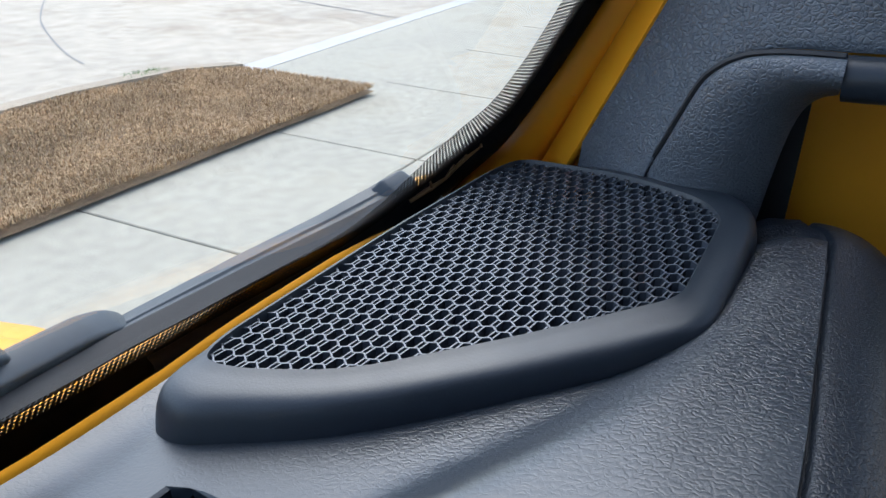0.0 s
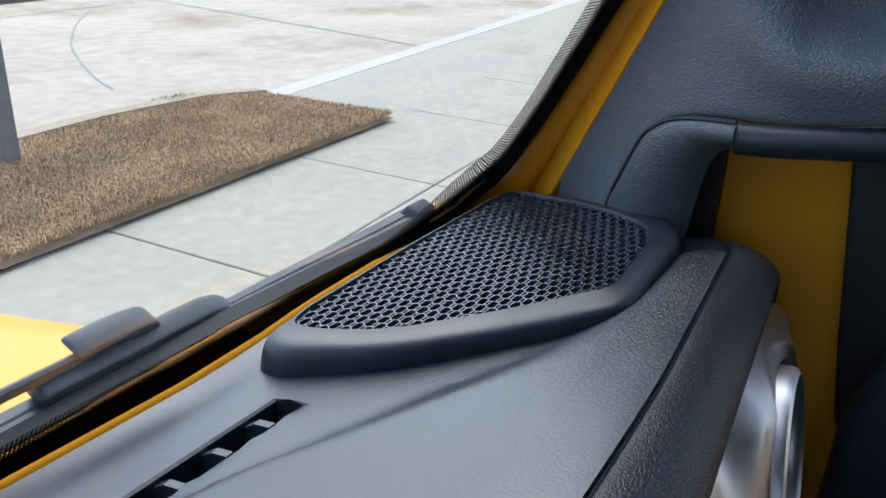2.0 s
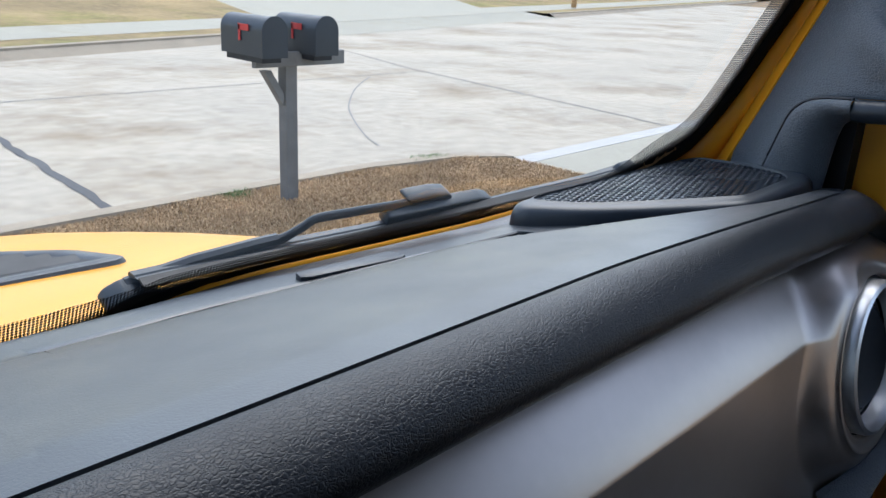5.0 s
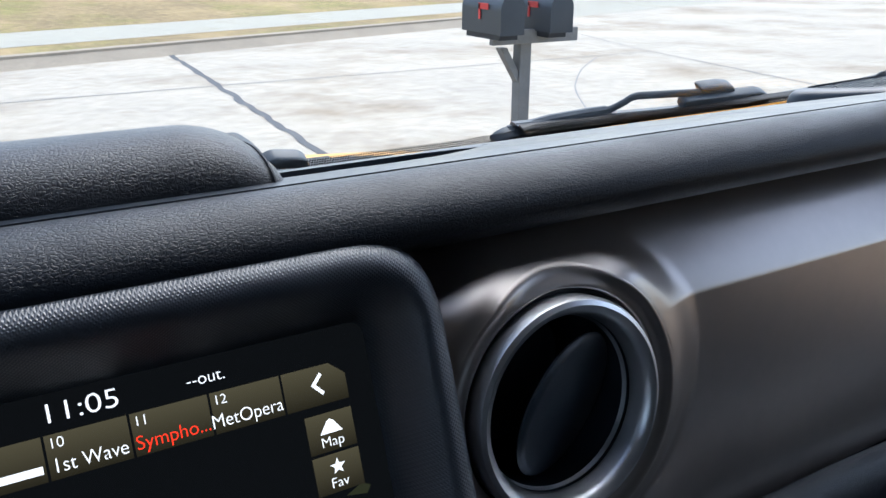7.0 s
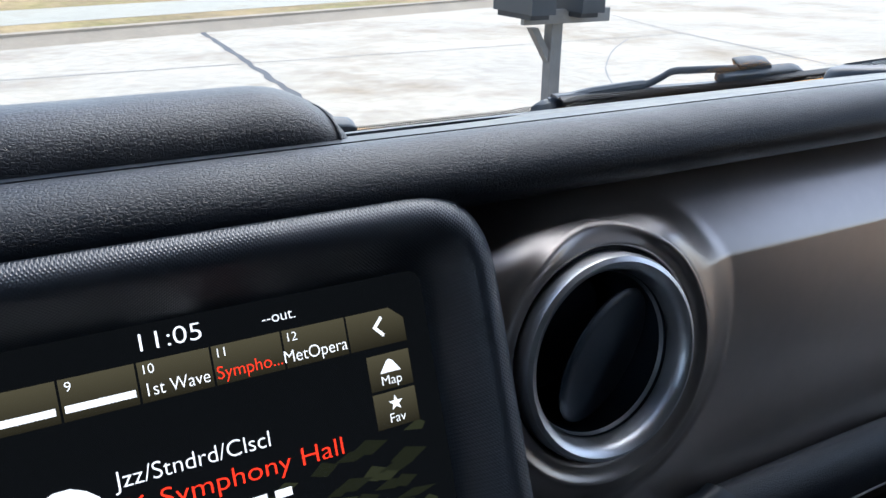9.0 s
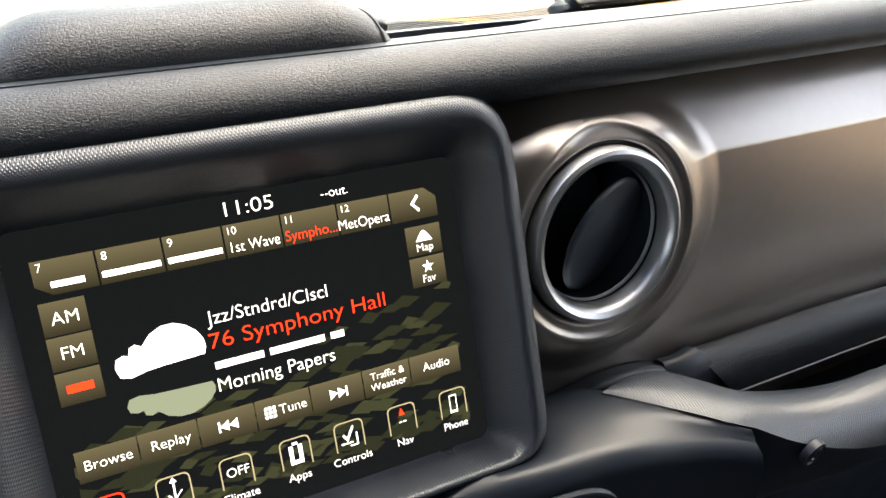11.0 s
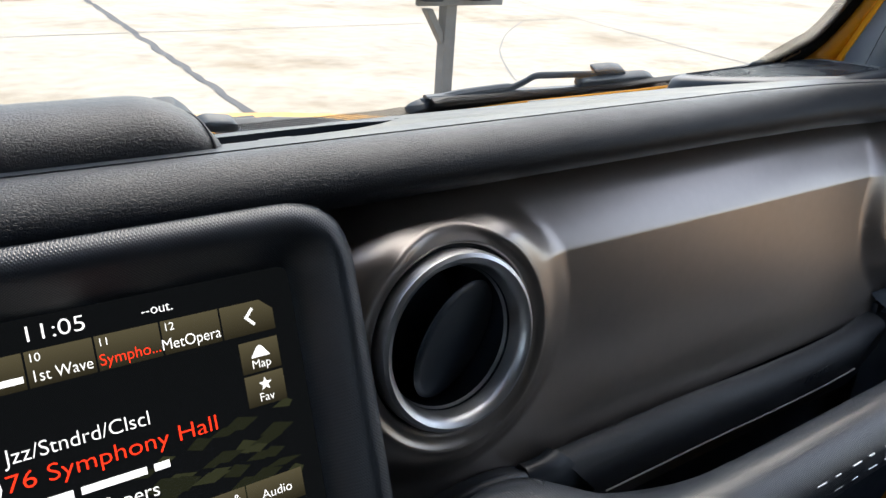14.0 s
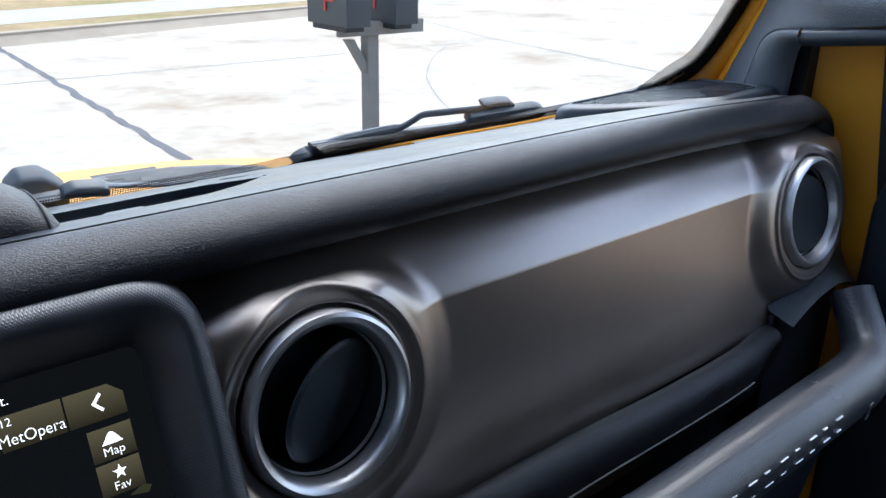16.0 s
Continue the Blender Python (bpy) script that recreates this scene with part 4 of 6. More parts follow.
    part("usb_icon", ob, G_WHITE, disp, smooth=0).location.x += 0.0017
    ob = joined(flat(bars(-0.0075, -0.1085, 0.0018, 0.0085), 0.0006), flat(bars(-0.0033, -0.1085, 0.0018, 0.0085), 0.0006), flat(bars(-0.0057, -0.1085, 0.0024, 0.0018), 0.0006), flat(bars(-0.0057, -0.0998, 0.0024, 0.0012), 0.0006))
    part("apps_icon", ob, G_WHITE, disp, smooth=0).location.x += 0.0020
    ob = joined(flat([(0.0175, -0.1030), (0.0182, -0.1022), (0.0195, -0.1040), (0.0225, -0.0990), (0.0232, -0.0996), (0.0196, -0.1060)], 0.0006), flat(bars(0.0205, -0.1085, 0.0040, 0.0007), 0.0006), flat(bars(0.0238, -0.1085, 0.0007, 0.0060), 0.0006), flat(bars(0.0165, -0.1070, 0.0055, 0.0007), 0.0006))
    part("controls_icon", ob, G_WHITE, disp, smooth=0).location.x += 0.0017
    part("nav_arrow", flat([(0.0440, -0.1015), (0.0470, -0.1015), (0.0455, -0.0980)], 0.0006), G_RED, disp, smooth=0).location.x += 0.0030
    part("nav_dashes", joined(flat(bars(0.0437, -0.1050, 0.0015, 0.0006), 0.0006), flat(bars(0.0459, -0.1050, 0.0015, 0.0006), 0.0006)), G_WHITE, disp, smooth=0).location.x += 0.0030
    ob = joined(flat(bars(0.0696, -0.1075, 0.0004, 0.0080), 0.0006), flat(bars(0.0730, -0.1075, 0.0004, 0.0080), 0.0006), flat(bars(0.0696, -0.1000, 0.0038, 0.0006), 0.0006), flat(bars(0.0696, -0.1082, 0.0038, 0.0012), 0.0006))
    part("phone_icon", ob, G_WHITE, disp, smooth=0).location.x += 0.0037


# ---- pad, grab bar, console ----
def relief(name, text, x, y, z, size, tilt, material, parent):
    """Raised lettering on a face that looks rearward."""
    cu = bpy.data.curves.new(name, "FONT")
    cu.body, cu.size, cu.extrude = text, size / 0.70, 0.0003
    tmp = bpy.data.objects.new("tmp", cu)
    scene.collection.objects.link(tmp)
    me = bpy.data.meshes.new_from_object(tmp.evaluated_get(bpy.context.evaluated_depsgraph_get()))
    bpy.data.objects.remove(tmp)
    bpy.data.curves.remove(cu)
    me.transform(Matrix.Translation((x, y, z)) @ Matrix.Rotation(tilt, 4, "Y") @ Matrix.Rotation(radians(90), 4, "X"))
    me.materials.append(material)
    ob = new(name, me)
    ob.parent = parent
    ob.matrix_parent_inverse = parent.matrix_basis.inverted()
    return tagged(ob, "small raised lettering")


def airbag_pad():
    pad = thing("airbag_pad", (0.41, -0.01, 1.33), "grained black padded strip above the glovebox", "dash pad")
    prof = [(0.002, 1.3150), (0.000, 1.3280), (-0.004, 1.3345), (-0.0095, 1.3365), (-0.0142, 1.3345), (-0.0182, 1.3298), (-0.0206, 1.3230), (-0.0216, 1.3160), (-0.0212, 1.3080), (-0.0200, 1.3015), (-0.011, 1.2995), (0.010, 1.2980)]

    def place(x, y, z):
        a = (1.3365 - z) / 0.035
        e = smoothstep(0.54, 0.596, x)
        return (x + 0.030 * a * smoothstep(0.30, 0.240, x), y + 0.006 * e, z - 0.0025 * (1 - a) - 0.0025 - 0.0035 * smoothstep(0.34, 0.46, x) + 0.0030 * smoothstep(0.49, 0.57, x) + 0.003 * a * smoothstep(0.32, 0.46, x) + 0.016 * a * smoothstep(0.555, 0.596, x))
    rows = [[place(0.240 + 0.356 * k / 59, y, z) for y, z in prof] for k in range(60)]
    part("padding", thick(grid(rows), 0.002), M_PAD, pad, smooth=60)
    line = [place(0.246 + 0.304 * k / 59, -0.0218, 1.3022) for k in range(60)]
    part("bead", tube(line, 0.0007, 6), M_WHITEBIT, pad, "thin bright bead along the lower edge")
    part("shadow_gap", thick(grid([[place(x, -0.012, 1.298), (x, 0.004, 1.26)] for x in (0.24, 0.35, 0.45, 0.55, 0.62)]), 0.002), M_PLASTIC, pad, "dark recess behind the grab bar")
    relief("emblem_text", "AIRBAG", 0.478, -0.0218, 1.3105, 0.0058, radians(-4), M_DASH, pad)
    cap = thing("pad_end_cap", (0.228, -0.014, 1.325), "small black end cap beside the padded strip", "trim cap")
    rows = []
    for k in range(10):
        f = k / 9
        rows.append([(0.216 + 0.021 * f + 0.026 * a * f, y - 0.002 * math.sin(math.pi * f), z - 0.003 * (1 - f)) for y, z, a in ((0.002, 1.322, 0.0), (-0.005, 1.3345, 0.0), (-0.0115, 1.3355, 0.1), (-0.0165, 1.3300, 0.35), (-0.0185, 1.3200, 0.65), (-0.016, 1.308, 1.0))])
    part("cap", thick(grid(rows), 0.002), M_PLASTIC, cap, smooth=60)
    return pad


def grab_bar():
    bar = thing("grab_bar", (0.45, -0.06, 1.30), "knurled black grab bar across the passenger dash", "grab handle")
    path = spline([(0.3175, -0.0800, 1.3120), (0.350, -0.0800, 1.3120), (0.420, -0.0797, 1.3120), (0.530, -0.0790, 1.3122), (0.580, -0.0785, 1.3124), (0.607, -0.0765, 1.3135), (0.629, -0.0705, 1.3180), (0.643, -0.0610, 1.3275), (0.653, -0.0490, 1.3410), (0.660, -0.0370, 1.3560)], 8)
    rad = [0.0225 - 0.0050 * smoothstep(0.590, 0.655, p.x) for p in path]
    part("bar", tube(path, rad, 32), M_KNURL, bar, "knurled black bar", smooth=60)
    # flared end that climbs to the trim behind the console and runs out into the round bar
    upper = spline([(0.1570, -0.0300, 1.3471), (0.1795, -0.0230, 1.3441), (0.2070, -0.0200, 1.3362), (0.2292, -0.0260, 1.3256), (0.2502, -0.0370, 1.3185), (0.2800, -0.0450, 1.3180), (0.3300, -0.0460, 1.3180)], 8)
    lower = spline([(0.1563, -0.0310, 1.3466), (0.1656, -0.0400, 1.3465), (0.1776, -0.0520, 1.3464), (0.1900, -0.0645, 1.3462), (0.2080, -0.0780, 1.3430), (0.2420, -0.0880, 1.3330), (0.3300, -0.0900, 1.3190)], 8)
    rows, edge_rows = [], []
    for u, v in zip(upper, lower):
        c = (u + v) / 2 + Vector((0, -0.10, 0.75)) * (u - v).length * 0.40
        w = smoothstep(0.235, 0.315, (u.x + v.x) / 2)
        row = []
        for i in range(15):
            t = i / 14
            p = u * (1 - t) ** 2 + c * 2 * t * (1 - t) + v * t * t
            a = radians(-75 + 158 * t)
            x = p.x
            q = Vector((x, -0.0800 - 0.0229 * math.sin(a), 1.3120 + 0.0229 * math.cos(a)))
            row.append(p.lerp(q, w))
        rows.append([row[0] + Vector((0, 0.003, -0.008)) * (1 - w)] + row)
        if v.x > 0.2105:
            e = row[-1]
            edge_rows.append([e, e + Vector((0.0005, 0.0012, -0.004)), Vector((e.x + 0.002, -0.0885 - 0.0130 * w, min(e.z - 0.012, 1.318 - 0.010 * w))), Vector((e.x + 0.002, -0.0890 - 0.0110 * w, 1.302 - 0.002 * w)), Vector((e.x + 0.002, -0.078 - 0.008 * w, 1.280)), Vector((e.x + 0.002, -0.056, 1.245))])
    part("flared_end", grid(rows), M_KNURL, bar, "knurled end of the bar rising to the trim", smooth=60)
    part("end_face", grid(edge_rows), M_PLASTIC, bar, "smooth dark face below the flared end", smooth=60)
    # raised lettering kept as plain bars along the lower front
    for k in range(9):
        x = 0.362 + 0.019 * k
        for dz, w in ((0.0, 0.010), (0.010, 0.006)) if k % 2 else ((0.0, 0.007), (0.010, 0.010)):
            zz = 1.3112 + dz * 0.9
            yy = -0.0795 - math.sqrt(max(0.0224 ** 2 - (zz - 1.3121) ** 2, 0))
            part("raised_bar", box(x, x + w, yy - 0.0006, yy + 0.002, zz, zz + 0.0012, 0.0003, 1), M_CHROME, bar, "raised plain bar")
    for x, y, z in ((0.2466, -0.0950, 1.3225), (0.5712, -0.1008, 1.3060)):
        part("bolt", lathe([(0.0075, -0.004), (0.0075, 0.0002), (0.0066, 0.0006), (0.0056, -0.0004), (0.0050, 0.0004), (0.0034, 0.0006), (0.0028, -0.0008), (0.0001, -0.0008)], (x, y, z), (0.1, -1, -0.15), 24), M_PLASTIC, bar, "recessed black bolt")
    part("end_recess", box(0.600, 0.712, -0.0040, 0.0020, 1.20, 1.338, 0.002, 2), M_PLASTIC, bar, "dark recessed panel behind the end of the bar")
    box_door = thing("glovebox", (0.42, -0.05, 1.2), "plain black glovebox front below the grab bar", "glovebox")
    cols = ((0.225, 0), (0.40, 0), (0.55, 0), (0.618, 0.014), (0.628, 0.016))
    part("upper_rail", thick(grid([[(x, -0.050, 1.296), (x, -0.052, 1.292), (x, -0.056, 1.268), (x - r * 0.6, -0.0572, 1.252), (x - r * 0.7, -0.0550, 1.2505)] for x, r in cols]), 0.003), M_PLASTIC, box_door, "black rail along the top of the glovebox", smooth=50)
    part("lid", thick(grid([[(x - r * 0.7, -0.0550, 1.2475), (x - r * 0.7, -0.0580, 1.2465), (x - r, -0.0590, 1.235), (x - r * 1.6, -0.054, 1.19), (x - r * 2.2, -0.03, 1.05)] for x, r in cols]), 0.003), M_PLASTIC, box_door, "black glovebox lid", smooth=50)
    return bar


def console():
    con = thing("console_top", (0.12, -0.04, 1.30), "smooth black centre console shoulder below the screen", "console")
    stations = np.linspace(-0.16, 0.2105, 76)

    def run(xs, ys, zs):
        out = np.stack([np.interp(stations, xs, ys), np.interp(stations, xs, zs)], 1)
        for _ in range(4):
            out[1:-1] = (out[:-2] + 2 * out[1:-1] + out[2:]) / 4
        return [Vector((x, y, z)) for x, (y, z) in zip(stations, out)]
    back = run((-0.16, 0.05, 0.090, 0.108, 0.118, 0.1376, 0.1554, 0.1656, 0.1776, 0.1900, 0.2080, 0.2105), (-0.020, -0.020, -0.026, -0.028, -0.026, -0.026, -0.0312, -0.0405, -0.0525, -0.0650, -0.0790, -0.0810), (1.312, 1.314, 1.322, 1.331, 1.3415, 1.3427, 1.3468, 1.3460, 1.3458, 1.3455, 1.3425, 1.3415))
    crest = run((-0.16, 0.02, 0.0657, 0.0845, 0.1128, 0.1279, 0.1438, 0.1733, 0.201, 0.2105), (-0.050, -0.050, -0.052, -0.056, -0.061, -0.063, -0.065, -0.071, -0.081, -0.086), (1.318, 1.326, 1.3375, 1.3400, 1.3415, 1.3430, 1.3430, 1.3406, 1.3390, 1.3365))
    rows = []
    for a, c in zip(back, crest):
        m = (a + c) / 2
        rows.append([a + Vector((0, 0.015, -0.006)), a, m + Vector((0, 0, 0.0006)), c + Vector((0, min(0.005, 0.25 * (a.y - c.y)), 0.0006)), c, c + Vector((0, -0.0045, -0.0030)), c + Vector((0, -0.0072, -0.0085)), c + Vector((0, -0.0080, -0.016)), c + Vector((0, -0.0075, -0.06)), c + Vector((0, -0.004, -0.17))])
    rows.append([p + Vector((0.0025, 0.003, -0.002)) for p in rows[-1]])
    rows.append([p + Vector((0.0015, 0.03, -0.004)) for p in rows[-1]])
    part("shoulder", grid(rows), M_PLASTIC, con, smooth=50)
    # lip along the foot of the trim
    lip = spline([(0.060, -0.014, 1.3190), (0.1241, -0.014, 1.3297), (0.1490, -0.014, 1.3318), (0.1709, -0.014, 1.3350), (0.1942, -0.014, 1.3352), (0.2120, -0.014, 1.3325), (0.2260, -0.014, 1.3270)], 6)
    part("lip", thick(grid([[p + Vector((0, dy, dz)) for dy, dz in ((0.014, -0.0050), (0.006, -0.0018), (0.0018, -0.0006), (0.0, -0.0018), (-0.0014, -0.0036), (-0.0010, -0.007), (0.002, -0.014), (0.008, -0.026))] for p in lip]), 0.001), M_PLASTIC, con, "narrow lip at the foot of the trim", smooth=60)
    rim = spline([(0.070, -0.066, 1.3190), (0.087, -0.0695, 1.3300), (0.105, -0.0710, 1.3325), (0.122, -0.0730, 1.3310), (0.132, -0.0745, 1.3240), (0.1345, -0.0755, 1.3120), (0.1345, -0.0750, 1.290)], 6)
    part("control_rim", tube(rim, 0.0022, 8), M_PLASTIC, con, "raised rim round the controls below the shoulder")
    return con


def pouch():
    p = thing("leather_pouch", (-0.01, 0.09, 1.51), "black leatherette pad with stitched rounded ends on the dash top", "pad")
    rows = []
    n = 44
    for k in range(n + 1):
        x = -0.094 + 0.176 * k / n
        d = max(abs(x + 0.006) - 0.052, 0) / 0.0362
        e = math.sqrt(max(0.0, 1 - d * d))
        hgt = 0.0305 * (0.10 + 0.90 * e)
        rows.append([(x, 0.0560 + 0.034 * (1 - math.cos(a)), 1.5050 - 0.010 * a / math.pi + (hgt * math.sin(a) ** 0.75 if 0 < i < 16 else -0.004)) for i, a in ((i, math.pi * i / 16) for i in range(17))])
    part("cover", grid(rows, False), M_POUCH, p)
    for s in (2, n - 2):
        row = rows[s]
        part("stitching", tube([Vector(q) + Vector((0, -0.0004, 0.0004)) for q in row[1:-1]], 0.0006, 6), M_DARK, p)


# ---- windscreen ----
def frame_stations():
    """Edge of the yellow frame against the seal, with the offset to its inner edge and the way its face looks."""
    out = [((x, lip_y(x), lip_z(x)), (0, -0.0022, -0.0006), (0, 0.2, 1)) for x in [-0.70 + 0.04 * i for i in range(32)] + [0.56, 0.58, 0.60, 0.62, 0.64]]
    out += [((0.656, 0.1888, 1.4808), (0.001, -0.0062, -0.0015), (-0.1, 0.2, 1)), ((0.674, 0.1862, 1.4818), (0.004, -0.0095, -0.0020), (-0.3, 0.2, 0.9)), ((0.6896, 0.1814, 1.4851), (0.010, -0.0130, -0.0020), (-0.6, 0.2, 0.7)), ((0.7010, 0.1746, 1.4952), (0.013, -0.0165, -0.0010), (-0.85, 0.2, 0.4)), ((0.7110, 0.1662, 1.5110), (0.008, -0.0180, 0.0), (-1, 0.2, 0.1)), ((0.7185, 0.1563, 1.5299), (0.001, -0.0178, 0.0), (-1, 0.1, 0))]
    out += [((0.722, 0.1555 - 0.495 * (z - 1.531), z), (-0.002, -0.0178, 0), (-1, 0.1, 0)) for z in (1.548, 1.57, 1.60, 1.65, 1.72, 1.80, 1.90, 1.97)]
    return [(Vector(p), Vector(o), Vector(w).normalized()) for p, o, w in out]


def print_path():
    """Edge of the black print on the glass, as places across and up the glass with the way outwards."""
    pts = [(x, -0.0270, 0, -1) for x in [-0.70 + 0.05 * i for i in range(20)]] + [(0.27, -0.0260, 0, -1), (0.30, -0.0200, 0, -1), (0.325, -0.0118, 0, -1), (0.36, -0.0105, 0, -1), (0.42, -0.0105, 0, -1), (0.48, -0.0102, 0, -1), (0.53, -0.0095, 0, -1), (0.57, -0.0072, 0, -1), (0.60, -0.0050, 0.05, -1), (0.625, -0.0022, 0.1, -1), (0.645, 0.0045, 0.3, -1), (0.660, 0.0125, 0.5, -0.9), (0.674, 0.0215, 0.6, -0.8), (0.688, 0.0315, 0.75, -0.65), (0.700, 0.0440, 0.9, -0.4), (0.7065, 0.0620, 1, -0.2), (0.7090, 0.0850, 1, 0), (0.7090, 0.12, 1, 0), (0.7090, 0.20, 1, 0), (0.708, 0.32, 1, 0), (0.706, 0.47, 1, 0)]
    p = spline([(x, u, 0) for x, u, _, _ in pts], 4)
    w = spline([(a, b, 0) for _, _, a, b in pts], 4)
    return [(a.x, a.y, b.normalized()) for a, b in zip(p, w)]


def windscreen():
    frame = thing("windscreen_frame", (0.70, 0.16, 1.50), "yellow painted windscreen frame and pillar", "car body", kind="structure")
    rows = []
    for p, o, w in frame_stations():
        side = -o.normalized()
        e = p + o
        rows.append([p + side * 0.004 - w * 0.007, p + side * 0.0014 - w * 0.0018, p + side * 0.0002 + w * 0.0002, p + o * 0.20 + w * 0.0014, p + o * 0.5 + w * 0.0010, p + o * 0.8 + w * 0.0002, e - w * 0.0016, e - w * 0.008])
    part("inner_return", grid(rows), M_YELLOW, frame, "yellow inner face and lip of the frame", smooth=60)
    rows = []
    for z in (1.440, 1.49, 1.51, 1.54, 1.58, 1.64, 1.72, 1.82, 1.97):
        l, r = Vector((0.720, 0.1510 - 0.450 * (z - 1.500), z)), Vector((0.7060, 0.1373 - 0.437 * (z - 1.5025), z))
        m = (l + r) / 2
        rows.append([l + Vector((0.004, 0.0005, 0)), l + Vector((0.0008, 0.0006, 0)), l + Vector((-0.0006, 0, 0)), m + Vector((-0.0006, 0.0006, 0)), r + Vector((-0.0004, 0.0006, 0)), r + Vector((0, -0.0004, 0)), r + Vector((0.0014, -0.0012, 0)), r + Vector((0.006, -0.0014, 0))])
    part("flange", grid(rows), M_YELLOW, frame, "bright yellow flange along the trim", smooth=60)
    part("pillar_back", grid([[(0.7245, 0.1550 - 0.495 * (z - 1.531), z), (0.7245, 0.10 - 0.437 * (z - 1.5025), z)] for z in (1.44, 1.50, 1.60, 1.75, 1.97)]), M_YELLOW, frame, smooth=0)
    part("paint_step", tube([Vector((0.7205, 0.1570, 1.5270)), Vector((0.7195, 0.1490, 1.5262)), Vector((0.7195, 0.1420, 1.5250))], [0.0004, 0.0007, 0.0004], 6), M_YELLOW, frame, "fine sealed joint across the yellow frame")
    rows = []
    for x, u, w in print_path():
        if x > 0.55:
            rows.append([on_glass(x + w.x * (0.0012 + d), u + w.y * (0.0012 + d), n) for d, n in ((0.0, 0.0012), (0.0008, 0.0040), (0.0035, 0.0062), (0.0085, 0.0060), (0.014, 0.0030))])
    part("rubber_seal", grid(rows), M_SEAL, frame, "black rubber seal round the glass", smooth=60)
    part("lower_gap", grid([[(x, lip_y(x) + 0.002, lip_z(x) - 0.007), (x, lip_y(x) + 0.008, lip_z(x) - 0.026), (x, glass_y(x) + 0.028, 1.4300)] for x in (-0.72, -0.5, -0.25, 0.0, 0.25, 0.38, 0.45, 0.52, 0.6, 0.65, 0.70)]), M_DARK, frame, "dark gap between dash and glass")
    tagged(part("sealant_bits", tube([on_glass(0.664, 0.003, 0.007), on_glass(0.670, 0.0075, 0.008), on_glass(0.675, 0.012, 0.007)], 0.0009, 6), M_WHITEBIT, frame), label="pale scrap stuck on the seal")
    # glass
    glass = thing("window_1", (0, 0.2, 1.48), "clear windscreen with a black printed edge of dots", "windscreen", kind="structure")
    bm = grid([[on_glass(-0.74 + 0.02 * i, u) for i in range(75)] for u in (-0.075, 0.05, 0.2, 0.47)])
    g = part("pane", bm, M_GLASS, glass)
    if g.data.polygons[0].normal.dot(GN) < 0:
        g.data.flip_normals()
    g.visible_shadow = False
    path = print_path()
    band = [[on_glass(x, u, 0.001), on_glass(x + w.x * 0.02, u + w.y * 0.02, 0.001), on_glass(x + w.x * 0.045, u + w.y * 0.065, 0.001)] for x, u, w in path]
    part("printed_edge", grid(band), M_FRIT, glass, "solid black printed edge", smooth=0)
    rows, s = [], 0.0
    for k, (x, u, w) in enumerate(path):
        if k:
            s += math.hypot(x - path[k - 1][0], u - path[k - 1][1])
        # past x 0.34 extra rows of print stand in for the wiper's shade
        h = 0.0185 - 0.0095 * smoothstep(0.26, 0.34, x) + 0.012 * smoothstep(0.63, 0.69, x)
        rows.append([(on_glass(x, u, 0.0012), (s, max(0.0102 - h, 0.0))), (on_glass(x - w.x * h, u - w.y * h, 0.0012), (s, max(h, 0.0102)))])
    bm = grid([[q for q, _ in r] for r in rows])
    me = finish(bm, "printed_dots", M_DOTS, 0)
    lay = me.uv_layers.new(name="UVMap")
    uvs = [w for r in rows for _, w in r]
    for lp in me.loops:
        lay.data[lp.index].uv = uvs[lp.vertex_index]
    ob = new("printed_dots", me)
    ob.parent = glass
    ob.matrix_parent_inverse = glass.matrix_basis.inverted()
    tagged(ob, "fading rows of printed black dots")
    # dry twig caught in the lower corner
    twig = thing("dry_twig", on_glass(0.68, 0.02, 0.004), "dry brown plant scrap caught in the windscreen corner", "plant scrap")
    base = [on_glass(0.660, 0.012, 0.003), on_glass(0.668, 0.017, 0.004), on_glass(0.675, 0.0195, 0.004), on_glass(0.682, 0.0250, 0.003), on_glass(0.690, 0.0305, 0.003)]
    tw = [tube(base, [0.0008, 0.0011, 0.0007, 0.0010, 0.0004], 5)]
    for a, b in ((1, (0.6645, 0.0215)), (2, (0.675, 0.0265)), (3, (0.688, 0.0215)), (1, (0.6715, 0.0125)), (3, (0.680, 0.0300)), (4, (0.6865, 0.0335))):
        tw.append(tube([base[a], on_glass(*b, 0.004)], [0.0007, 0.0003], 5))
    part("stem", joined(*tw), M_DRY, twig)
    return glass


